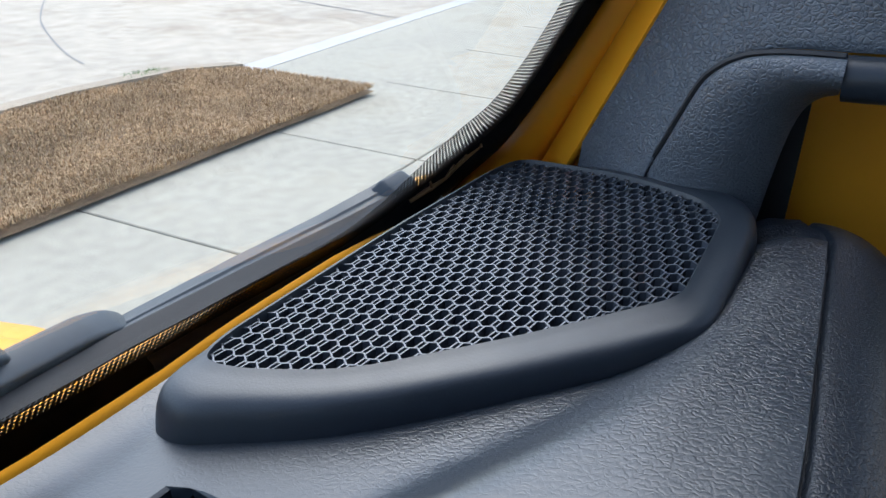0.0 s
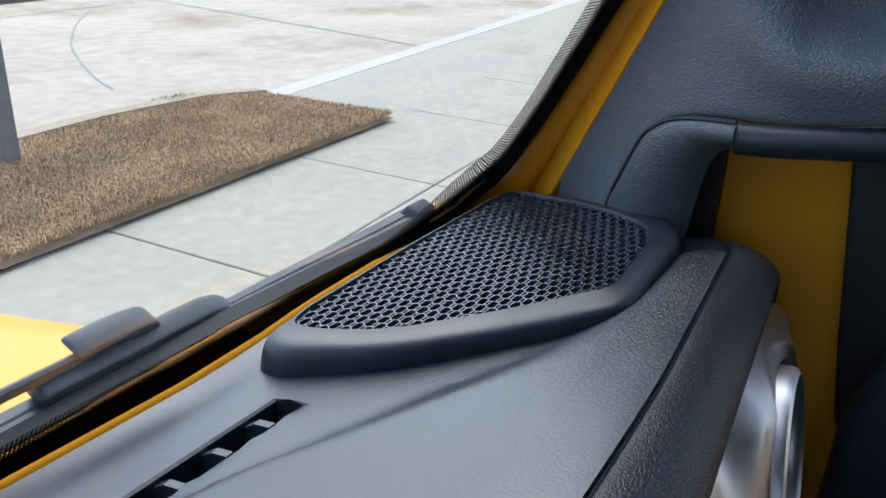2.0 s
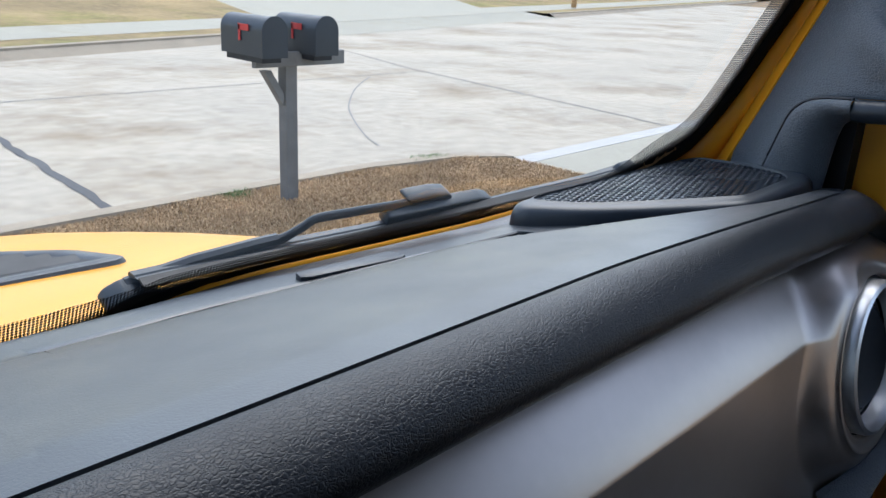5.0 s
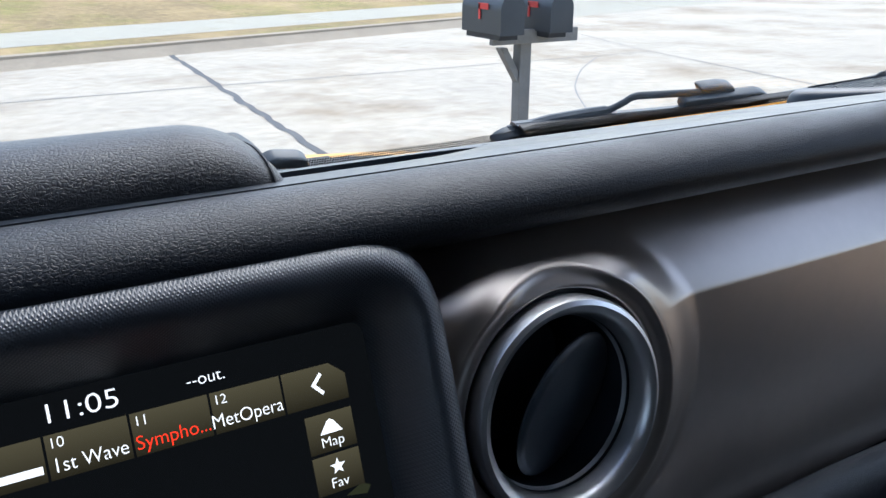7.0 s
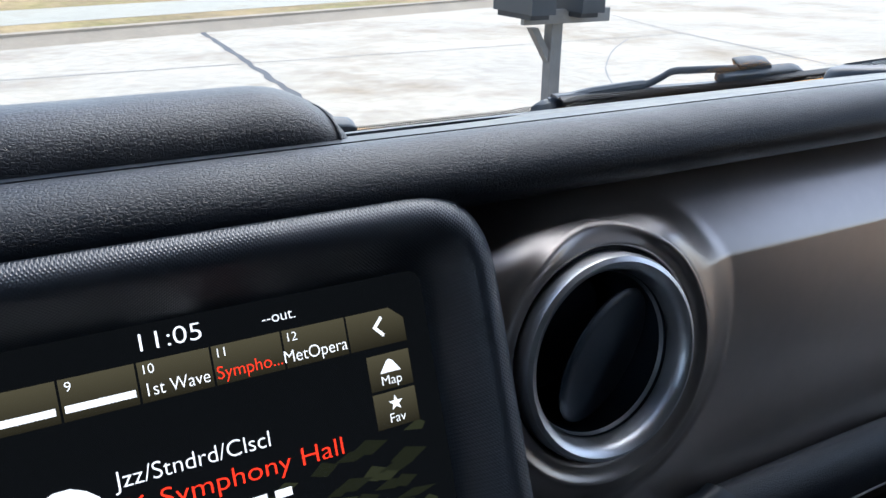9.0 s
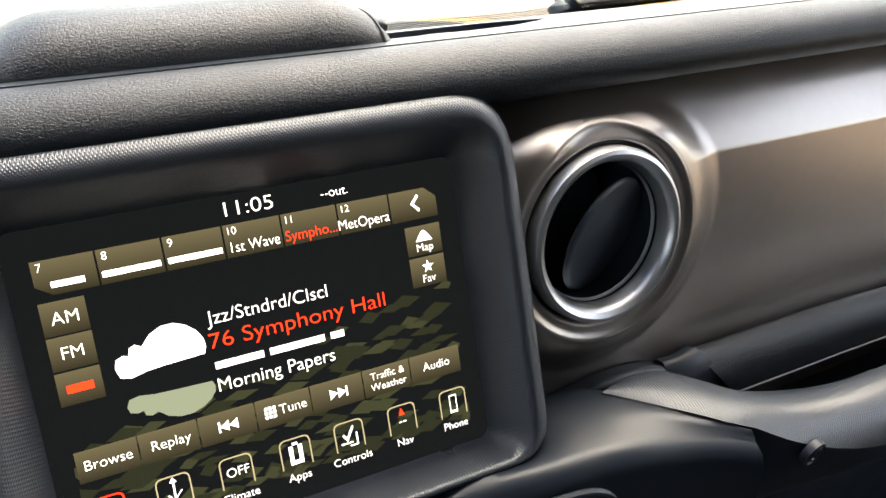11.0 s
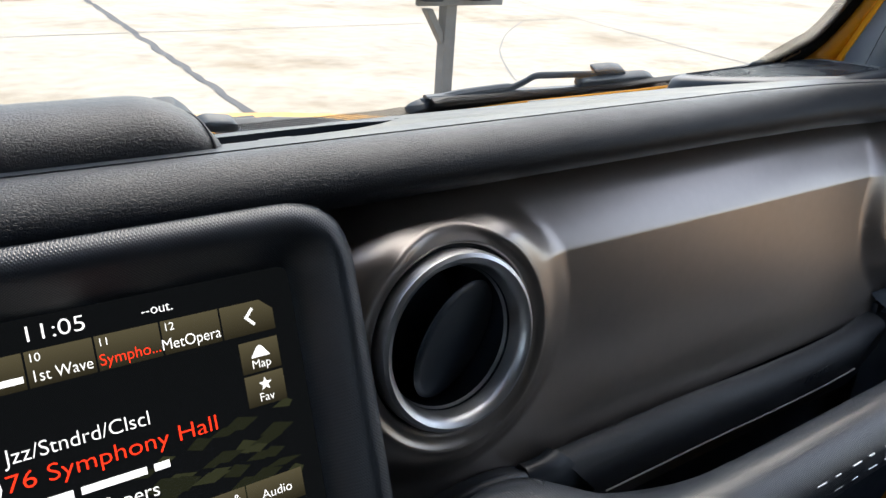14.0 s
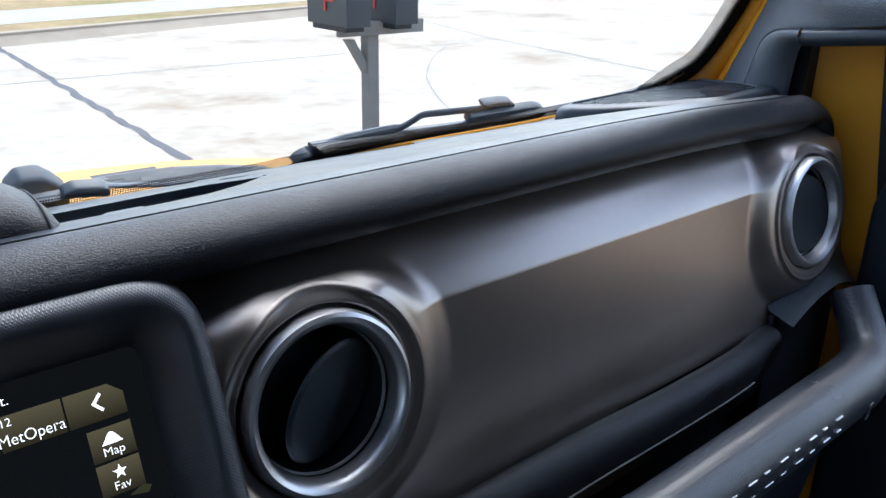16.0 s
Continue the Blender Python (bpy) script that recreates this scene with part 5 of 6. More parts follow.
def wiper():
    w = thing("windscreen_wiper", (0.47, 0.23, 1.48), "black windscreen wiper resting at the base of the glass", "wiper", "wipers")

    def g(x, u, n=-0.012):
        return on_glass(x, u, n)

    def blade(pts):
        """Spoiler blade from places along it with its upper and lower edge."""
        rows = []
        for x, t, l in pts:
            rows.append([g(x, t, -0.0170), g(x, t + 0.0012, -0.0163), g(x, t * 0.55 + l * 0.45 + 0.0012, -0.0118), g(x, t * 0.5 + l * 0.5 + 0.0006, -0.0108), g(x, l + 0.0008, -0.0065), g(x, l + 0.0002, -0.0060), g(x, l - 0.0006, -0.0090), g(x, t - 0.0030, -0.0160)])
        return grid(rows, True, True)
    run = [(0.313, -0.0140, -0.0103), (0.350, -0.0138, -0.0106), (0.400, -0.0143, -0.0116), (0.450, -0.0155, -0.0118), (0.500, -0.0152, -0.0093), (0.545, -0.0135, -0.0050), (0.600, -0.0082, -0.0024), (0.640, -0.0042, 0.0002), (0.676, 0.0035, 0.0057)]
    part("blade", blade(run), M_WIPER, w, "long spoiler blade", smooth=25)
    part("rubber_lip", grid([[g(x, l + 0.0004, -0.001), g(x, l + 0.0004, -0.0075), g(x, l + 0.0016, -0.0075), g(x, l + 0.0016, -0.001)] for x, t, l in run], True, True), M_RUBBER, w, smooth=0)

    def plate(pts, n0, n1, bev, seg=3, radius=0.003):
        bm = bmesh.new()
        f = bm.faces.new([bm.verts.new(g(p.x, p.y, n0)) for p in rounded(pts, radius, 4)])
        out = bmesh.ops.extrude_face_region(bm, geom=[f])
        for v in out["geom"]:
            if isinstance(v, bmesh.types.BMVert):
                v.co += GN * (n1 - n0)
        bmesh.ops.recalc_face_normals(bm, faces=bm.faces)
        flat_edges = [e for e in bm.edges if e.calc_face_angle(0) > 0.9]
        bmesh.ops.bevel(bm, geom=flat_edges, offset=bev, segments=seg, affect="EDGES", profile=0.5)
        return bm
    part("clip_base", plate([(0.4660, -0.0040), (0.4665, -0.0110), (0.4730, -0.0178), (0.5520, -0.0160), (0.5585, -0.0112), (0.5500, -0.0045), (0.5410, -0.0018), (0.5300, -0.0020)], -0.018, -0.0080, 0.0014), M_WIPER, w, "grey-black adapter plate")
    part("clip_cap", plate([(0.4810, 0.0020), (0.4890, -0.0066), (0.5140, -0.0060), (0.5205, -0.0032), (0.5150, 0.0020), (0.5030, 0.0038), (0.4870, 0.0034)], -0.024, -0.0130, 0.0018), M_WIPER, w, "rounded clip on the arm")
    arm = spline([g(0.312, -0.0195, -0.014), g(0.345, -0.0135, -0.014), g(0.380, -0.0108, -0.014), g(0.397, -0.0100, -0.014), g(0.4085, -0.0045, -0.014), g(0.417, 0.0005, -0.014), g(0.436, 0.0003, -0.014), g(0.488, -0.0030, -0.016)], 6)
    part("arm", tube(arm, 0.0034, 10, flat=0.6, up=tuple(GN)), M_WIPER, w, "bent black wiper arm")
    part("arm_sleeve", tube([g(0.311, -0.0197, -0.014), g(0.345, -0.0135, -0.014), g(0.380, -0.0108, -0.014), g(0.394, -0.0102, -0.014)], [0.0046, 0.0046, 0.0044, 0.0042], 8, flat=0.8, up=tuple(GN)), M_WIPER, w)
    part("end_cap", plate([(0.6620, 0.0005), (0.6750, 0.0030), (0.6800, 0.0065), (0.6770, 0.0090), (0.6660, 0.0070)], -0.015, -0.006, 0.0015, 3, 0.0015), M_WIPER, w, "rounded blade end")
    # driver's blade end and pivots seen past the pad
    v = thing("windscreen_wiper", (0.12, 0.23, 1.47), "end of the driver wiper blade lying on the glass", "wiper", "wipers")
    part("end_cap", plate([(0.1290, -0.0190), (0.1585, -0.0235), (0.1592, -0.0185), (0.1540, -0.0140), (0.1360, -0.0112), (0.1295, -0.0145)], -0.016, -0.006, 0.0015), M_WIPER, v, "rounded blade end")
    part("blade", blade([(x, -0.0205, -0.0195) for x in (-0.45, -0.3, -0.1, 0.05, 0.146)]), M_WIPER, v, smooth=25)
    piv = thing("washer_cover", (0.12, 0.25, 1.47), "black moulded cover in front of the windscreen", "washer cover")
    part("cover", plate([(0.1000, -0.0500), (0.1400, -0.0500), (0.1390, -0.0300), (0.1310, -0.0205), (0.1220, -0.0128), (0.1080, -0.0125), (0.1010, -0.0220)], -0.038, -0.022, 0.003), M_WIPER, piv)
    nub = thing("wiper_rest", (0.31, 0.24, 1.47), "small black wiper rest at the foot of the glass", "wiper rest")
    part("block", plate([(0.2980, -0.0270), (0.3220, -0.0240), (0.3260, -0.0195), (0.3200, -0.0160), (0.3080, -0.0165), (0.3000, -0.0210)], -0.017, -0.004, 0.0020), M_WIPER, nub)


# ---- pillar trim, handle, door ----
def pillar_trim():
    tr = thing("pillar_trim", (0.69, 0.05, 1.60), "grained black pillar trim with a moulded grab handle", "pillar trim")

    def front(z):
        return 0.1373 - 0.437 * (z - 1.5025)

    def skin(y, z):
        """How far in the grained panel stands at a depth and height."""
        d = max(front(z) - y, 0.0)
        x = 0.7062 - 0.040 * (1 - math.exp(-(d / 0.046) ** 1.15))
        ridge = 1.583 + 0.9 * max(y - 0.025, 0.0) ** 1.2 + 0.10 * max(-y, 0.0)
        x += 0.030 * smoothstep(0.062, 0.005, y) * smoothstep(ridge + 0.004, ridge + 0.030, z)
        x -= 0.0050 * smoothstep(0.075, 0.030, y) * math.exp(-((z - ridge) / 0.013) ** 2)
        return x
    # lower edge of the panel: over the handle's foot, then along its bar
    low_y = (-0.24, -0.12, -0.05, -0.006, 0.030, 0.048, 0.058, 0.068, 0.0765, 0.0835, 0.0890, 0.0945, 0.0990, 0.1040, 0.1060, 0.1375)
    low_z = (1.586, 1.5775, 1.5722, 1.5680, 1.5630, 1.5612, 1.5604, 1.5590, 1.5565, 1.5520, 1.5455, 1.5325, 1.5210, 1.5090, 1.4980, 1.4940)
    for name, ys in (("lower_panel", [-0.060 + 0.004 * i for i in range(20)]), ("panel", [0.016 + 0.002 * i for i in range(16)] + [0.048 + 0.0015 * i for i in range(58)])):
        rows = []
        for y in ys:
            b = float(np.interp(y, low_y, low_z))
            t = 1.622 + 0.10 * max(-y, 0.0) if name == "lower_panel" else min(1.5025 + (0.1373 - y) / 0.437, 1.97)
            col = [(skin(y, b) + 0.010, y, b + 0.0006), (skin(y, b) + 0.0022, y, b + 0.0002)]
            col += [(skin(y, b + (t - b) * f) + 0.0009 * math.exp(-(t - b) * f / 0.0012), y, b + (t - b) * f) for f in [(k / 70) ** 1.25 for k in range(71)]]
            rows.append(col + [(skin(y, t) + 0.004, y + 0.0005, t)])
        part(name, grid(rows), M_PILLAR, tr, smooth=60)
    rows = []
    for i in range(40):
        z = 1.6125 + 0.0092 * i
        y1 = min(front(z), 0.0160)
        y0 = front(z) - 0.105
        cols = [y1 + (min(y0, y1 - 0.004) - y1) * k / 16 for k in range(17)]
        rows.append([(skin(y, z), y, z) for y in cols] + [(skin(cols[-1], z) + 0.004, cols[-1] - 0.003, z), (skin(cols[-1], z) + 0.03, cols[-1] - 0.004, z)])
    part("upper_panel", grid(rows), M_PILLAR, tr, smooth=60)
    # handle: a moulded foot that rises from the dash and turns into a bar running rearward
    g = spline([(0.6915, 0.1060, 1.4980), (0.6890, 0.1040, 1.5090), (0.6850, 0.0990, 1.5210), (0.6815, 0.0945, 1.5325), (0.6785, 0.0890, 1.5455), (0.6760, 0.0835, 1.5520), (0.6735, 0.0765, 1.5565), (0.6705, 0.068, 1.5590), (0.6675, 0.058, 1.5604), (0.6650, 0.048, 1.5612)], 5)
    k = spline([(0.681, 0.0640, 1.4960), (0.681, 0.0632, 1.5040), (0.680, 0.0622, 1.5130), (0.679, 0.0612, 1.5210), (0.678, 0.0600, 1.5290), (0.677, 0.0588, 1.5350), (0.676, 0.0570, 1.5405), (0.674, 0.0545, 1.5445), (0.672, 0.0515, 1.5470), (0.670, 0.0480, 1.5485)], 5)
    rows = []
    for i, (a, b) in enumerate(zip(g, k)):
        bulge = 0.0055
        row = [a + Vector((0.008, 0.0004, 0.0003)), a + Vector((0.0016, -0.0002, -0.0002))]
        for t in (0.03, 0.08, 0.18, 0.32, 0.46, 0.60, 0.74, 0.86, 0.95, 1.0):
            p = a.lerp(b, t)
            row.append(p - Vector((bulge * math.sin(math.pi * t ** 0.8) + 0.0005, 0, 0)) + Vector((0.006 * t ** 4, 0, 0)))
        row += [b + Vector((0.011, 0.0006, 0.001)), b + Vector((0.020, 0.004, 0.003)), b + Vector((0.034, 0.012, 0.006))]
        rows.append(row)
    part("handle_foot", grid(rows), M_PILLAR, tr, "grained foot of the grab handle", smooth=70)
    part("groove", tube([p + Vector((0.0022, 0.0003, 0.0003)) for p in g], 0.0012, 6), M_DARK, tr, "dark groove between panel and handle")
    bar = spline([(0.6700, 0.0475, 1.5548), (0.6690, 0.030, 1.5562), (0.6700, -0.006, 1.5605), (0.6720, -0.05, 1.5650), (0.675, -0.12, 1.570), (0.684, -0.24, 1.579)], 6)
    part("handle_bar", tube(bar, 0.0068, 20), M_PLASTIC, tr, "smooth black bar of the grab handle")
    part("bar_seam", tube([bar[0] + (bar[0] - bar[1]) * 0.10, bar[0] + (bar[1] - bar[0]) * 0.16], 0.0062, 16), M_DARK, tr, "dark seam where the bar meets its foot")
    part("handle_back", box(0.704, 0.730, 0.055, 0.092, 1.44, 1.552), M_DARK, tr)


def door_side():
    body = thing("wall_door_frame", (0.74, -0.02, 1.35), "yellow painted door opening beside the dashboard", "car body", kind="structure")
    rows = []
    for z in (0.80, 1.0, 1.2, 1.3, 1.4, 1.5, 1.57):
        rows.append([(0.716, 0.075, z), (0.722, 0.06, z), (0.734, 0.02, z), (0.742, -0.03, z), (0.746, -0.055, z), (0.775, -0.060, z)])
    part("hinge_face", thick(grid(rows), 0.003), M_YELLOW, body, "yellow door hinge face")
    part("door_seal", tube([(0.741, -0.052, 0.85), (0.741, -0.050, 1.2), (0.741, -0.046, 1.45), (0.744, -0.06, 1.58)], 0.008, 10), M_RUBBER, body, "black door seal")
    part("seal_flap", prism([(0.003, 1.550), (-0.004, 1.500), (-0.012, 1.446), (-0.020, 1.400), (-0.060, 1.400), (-0.060, 1.550)], "x", 0.7235, 0.7320, 0.003, 3), M_RUBBER, body, "wide black rubber flap along the door opening")
    door = thing("door_1", (0.74, -0.30, 1.2), "black inner door trim of the passenger door", "car door", kind="structure")
    part("door_trim", prism([(-0.022, 0.80), (-0.022, 1.42), (-0.030, 1.450), (-0.055, 1.458), (-0.09, 1.459), (-0.09, 0.80)], "x", 0.700, 0.735, 0.008, 3), M_PLASTIC, door, "black moulded door trim")


# ---- hood ----
def hood():
    h = thing("car_hood", (0, 0.65, 1.33), "yellow hood with black louvred vents", "car hood", kind="structure")
    edge = [(0.66, 0.30), (0.662, 0.40), (0.655, 0.50), (0.635, 0.60), (0.600, 0.70), (0.560, 0.78), (0.50, 0.87), (0.42, 0.935), (0.30, 0.985), (0.15, 1.01), (0.0, 1.02)]
    zt = lambda y: 1.388 - 0.145 * (y - 0.30)
    e = [Vector((x, y, 0)) for x, y in edge]
    ring = e + [Vector((-p.x, p.y, 0)) for p in e[-2::-1]]
    c = Vector((0, 0.30, 0))
    rows = []
    for s, dz in ((0.02, 0.014), (0.4, 0.013), (0.75, 0.008), (0.93, 0.002), (0.972, -0.003), (0.992, -0.011), (1.0, -0.024), (1.003, -0.075)):
        rows.append([(c.x + (p.x - c.x) * s, c.y + (p.y - c.y) * s, zt(c.y + (p.y - c.y) * s) + dz) for p in ring])
    part("hood_skin", grid(rows), M_YELLOW, h, smooth=50)
    part("fender", grid([[(0.60, 0.25, 1.318), (0.60, 0.62, 1.270), (0.5, 0.9, 1.22)], [(0.74, 0.25, 1.310), (0.76, 0.62, 1.255), (0.72, 1.0, 1.20)], [(0.775, 0.25, 1.298), (0.80, 0.62, 1.235), (0.78, 1.05, 1.17)], [(0.785, 0.25, 1.25), (0.81, 0.65, 1.19), (0.79, 1.08, 1.10)]]), M_YELLOW, h, "yellow fender beside the hood")
    rows = []
    for i in range(37):
        x = -0.72 + 0.04 * i
        p = on_glass(x, -0.034 + 0.034 * smoothstep(0.48, 0.66, abs(x)), -0.004)
        rows.append([p + Vector((0, -0.002, -0.02)), p, p + Vector((0, 0.010, 0.0)), p + Vector((0, 0.028, -0.008)), (x, p.y + 0.045, 1.425), (x, 0.315, 1.385)])
    part("cowl", grid(rows), M_YELLOW, h, "yellow cowl below the windscreen", smooth=50)
    for sx in (1, -1):
        vent = thing("hood_vent", (sx * 0.36, 0.66, 1.34), "black louvred hood vent set in the yellow hood", "hood vent", "hood vents")
        pts = rounded([(0.330, 0.583), (0.455, 0.572), (0.436, 0.650), (0.385, 0.715), (0.285, 0.730), (0.280, 0.66)], 0.018, 4)
        up = lambda p, d: (sx * p.x, p.y, zt(p.y) + 0.010 + d)
        bm = grid([[up(p, -0.004) for p in inset(pts, -0.008)], [up(p, 0.0025) for p in inset(pts, -0.004)], [up(p, 0.0040) for p in pts], [up(p, 0.0034) for p in inset(pts, 0.012)], [up(p, 0.0006) for p in inset(pts, 0.016)]], True)
        part("surround", bm, M_PLASTIC, vent, "grey-black surround")
        bm = bmesh.new()
        bm.faces.new([bm.verts.new(up(p, 0.0012)) for p in inset(pts, 0.013)])
        part("backing", bm, M_DARK, vent, smooth=0)
        for k in range(5):
            y = 0.610 + 0.028 * k
            x0, x1 = 0.335 - 0.011 * k, 0.428 - 0.014 * k
            part("louvre", grid([[(sx * x0, y, zt(y) + 0.0118), (sx * x1, y - 0.004, zt(y) + 0.0118)], [(sx * x0, y + 0.014, zt(y) + 0.0136), (sx * x1, y + 0.010, zt(y) + 0.0136)], [(sx * x0, y + 0.016, zt(y) + 0.0118), (sx * x1, y + 0.012, zt(y) + 0.0118)]]), M_RUBBER, vent)


# ---- outside ----
def far_z(q):
    if q < 0:
        return 0.0
    return 0.15 + 0.035 * q if q < 2.4 else 0.234 + 0.075 * (min(q, 40) - 2.4)


def pq(p, q, dz=0.0):
    """A place by metres along and across the far curb."""
    x = (p * 1.041 - 0.29 * q * 1.041) / (1.041 ** 2)
    y = 12.15 + (q * 1.041 + 0.29 * p * 1.041) / (1.041 ** 2)
    return (x, y, far_z(q) + dz)


def ground():
    rows = [[(x, y, -0.03) for x in (-400, -60, -20, 0, 20, 60, 400)] for y in (-400, -60, -20, 0, 20, 60, 400)]
    tagged(part("ground", grid(rows), M_SOIL, smooth=0, label="bare dry ground reaching the horizon"), category="ground", kind="structure")
    tagged(part("road", prism([(-30, 4.75), (5.6, 4.62), (5.9, 4.45), (12, 4.52), (60, 5.2), (60, 29.55), (-25, 4.90)], "z", -0.05, 0.0), M_STREET, smooth=0, label="pale worn concrete street with stains"), category="road", kind="structure")


def joint(name, pts, w, z=0.004, m=None):
    rows = []
    rnd = random.Random(len(pts) + int(pts[0][0] * 100))
    pts = [Vector((*p, 0)) for p in pts]
    for k, p in enumerate(pts):
        d = (pts[min(k + 1, len(pts) - 1)] - pts[max(k - 1, 0)]).normalized()
        s = Vector((-d.y, d.x, 0)) * w * rnd.uniform(0.7, 1.2) / 2
        rows.append([(p.x + s.x, p.y + s.y, z), (p.x - s.x, p.y - s.y, z)])
    return grid(rows)


def wavy(a, b, n, amp, seed):
    rnd = random.Random(seed)
    a, b = Vector(a), Vector(b)
    s = Vector((-(b - a).y, (b - a).x)).normalized()
    return [tuple(a + (b - a) * k / n + s * rnd.uniform(-amp, amp)) for k in range(n + 1)]


def street_details():
    road = bpy.data.objects["road"]
    part("tar_joint", joint("tar_joint", wavy((2.36, 4.9), (2.83, 12.97), 40, 0.02, 1), 0.085), M_TAR, road, "dark tar-filled joint across the street")
    part("street_joint", joint("street_joint", wavy((-10, 9.50), (9.7, 9.62), 60, 0.01, 2), 0.03), M_CRACK, road)
    part("street_joint", joint("street_joint", wavy((9.72, 9.9), (8.80, 4.6), 40, 0.02, 3), 0.04), M_CRACK, road)
    part("street_joint", joint("street_joint", wavy((9.72, 9.9), (11.2, 15.1), 40, 0.02, 5), 0.035), M_CRACK, road)
    arc = [(8.41, 9.48), (7.4, 8.6), (6.6, 7.75), (6.19, 7.25), (5.75, 6.6), (5.38, 5.99), (5.2, 5.6)]
    part("hairline_crack", joint("hairline_crack", [tuple(p)[:2] for p in spline([(*p, 0) for p in arc], 6)], 0.02), M_CRACK, road)
    # near curb and sidewalk
    curb = lambda pts, name, lab: tagged(part(name, thick(grid([[(x, y + dy, z) for dy, z in ((0.10, 0.0), (0.06, 0.012), (0.0, 0.085), (-0.03, 0.10), (-0.16, 0.10), (-0.17, 0.0))] for x, y in pts]), 0.01), M_CURB, label=lab), category="curb", kind="structure")
    curb([(-30, 4.80), (1.0, 4.82), (4.3, 4.85), (5.2, 4.72), (5.62, 4.45)], "curb", "rounded concrete curb edging the grass strip")
    tagged(part("gutter", prism([(5.70, 4.30), (10, 4.43), (40, 5.4), (40, 5.9), (10, 4.62), (5.70, 4.52)], "z", -0.02, 0.006), mat("gutter_pale", (0.50, 0.485, 0.46), 0.85, vary=0.1, scale=1.5), label="pale concrete gutter lip at the driveway mouth", smooth=0), category="gutter", kind="structure")
    tagged(part("driveway", prism([(5.70, 3.05), (40, 2.6), (40, 5.4), (10, 4.43), (5.70, 4.30)], "z", -0.05, 0.002), M_CONCRETE, label="smooth concrete driveway apron", smooth=0), category="driveway", kind="structure")
    # sidewalk slabs
    walkway = thing("pavement", (4, 2.6, 0), "concrete pavement slabs with narrow joints", "pavement", kind="structure")
    for k in range(-6, 9):
        x0 = 2.965 + 1.55 * k
        for y0, y1 in ((2.15, 3.235), (-1.2, 2.14)):
            part("slab", box(x0 + 0.006, x0 + 1.544, y0, y1, -0.08, 0.012, 0.006, 1), M_CONCRETE, walkway, smooth=0)


def grass(name, region, count, height, seed, material, label, clump=0.0, z0=0.03):
    rnd = np.random.RandomState(seed)
    pts = []
    xs = [p[0] for p in region]
    ys = [p[1] for p in region]
    while len(pts) < count:
        p = (rnd.uniform(min(xs), max(xs)), rnd.uniform(min(ys), max(ys)))
        if inside(p, region):
            pts.append(p)
    pts = np.array(pts)
    verts, faces = [], []
    for x, y in pts:
        a, ln = rnd.uniform(0, 2 * math.pi), height * rnd.uniform(0.45, 1.25)
        bend = rnd.uniform(0.5, 1.7)
        dx, dy = math.cos(a), math.sin(a)
        w = rnd.uniform(0.0015, 0.0035)
        z = z0 + 0.015 * noise.noise((x * 2.0, y * 2.0, 0))
        b = len(verts)
        mx, my, mz = x + dx * ln * 0.4 * bend, y + dy * ln * 0.4 * bend, z + ln * 0.6
        tx, ty, tz = x + dx * ln * bend, y + dy * ln * bend, z + ln * (1.0 - 0.45 * bend)
        verts += [(x - dy * w, y + dx * w, z - 0.01), (x + dy * w, y - dx * w, z - 0.01), (mx + dy * w * 0.8, my - dx * w * 0.8, mz), (mx - dy * w * 0.8, my + dx * w * 0.8, mz), (tx, ty, tz)]
        faces += [(b, b + 1, b + 2, b + 3), (b + 3, b + 2, b + 4)]
    me = bpy.data.meshes.new(name)
    me.from_pydata(verts, [], faces)
    me.materials.append(material)
    return tagged(new(name, me), label, "grass", kind="stuff")


def straw_material():
    m = mat("dormant_grass_blades", (0.42, 0.30, 0.175), 0.85, spec=0.2, vary=0.3, scale=1.2)
    n, l = m.node_tree.nodes, m.node_tree.links
    geo = n.new("ShaderNodeNewGeometry")
    r = n.new("ShaderNodeValToRGB")
    r.color_ramp.elements[0].color, r.color_ramp.elements[1].color = (0.24, 0.145, 0.075, 1), (0.70, 0.51, 0.30, 1)
    mid = r.color_ramp.elements.new(0.5)
    mid.color = (0.48, 0.325, 0.180, 1)
    l.new(geo.outputs["Random Per Island"], r.inputs[0])
    big = n.new("ShaderNodeTexNoise")
    big.inputs["Scale"].default_value = 2.2
    tc = n.new("ShaderNodeTexCoord")
    l.new(tc.outputs["Object"], big.inputs["Vector"])
    mr = n.new("ShaderNodeMapRange")
    mr.inputs[1].default_value, mr.inputs[2].default_value, mr.inputs[3].default_value, mr.inputs[4].default_value = 0.3, 0.7, 0.75, 1.2
    l.new(big.outputs["Fac"], mr.inputs[0])
    sc = n.new("ShaderNodeVectorMath")
    sc.operation = "SCALE"
    l.new(r.outputs[0], sc.inputs[0])
    l.new(mr.outputs[0], sc.inputs["Scale"])
    l.new(sc.outputs[0], n["Principled BSDF"].inputs["Base Color"])
    return m


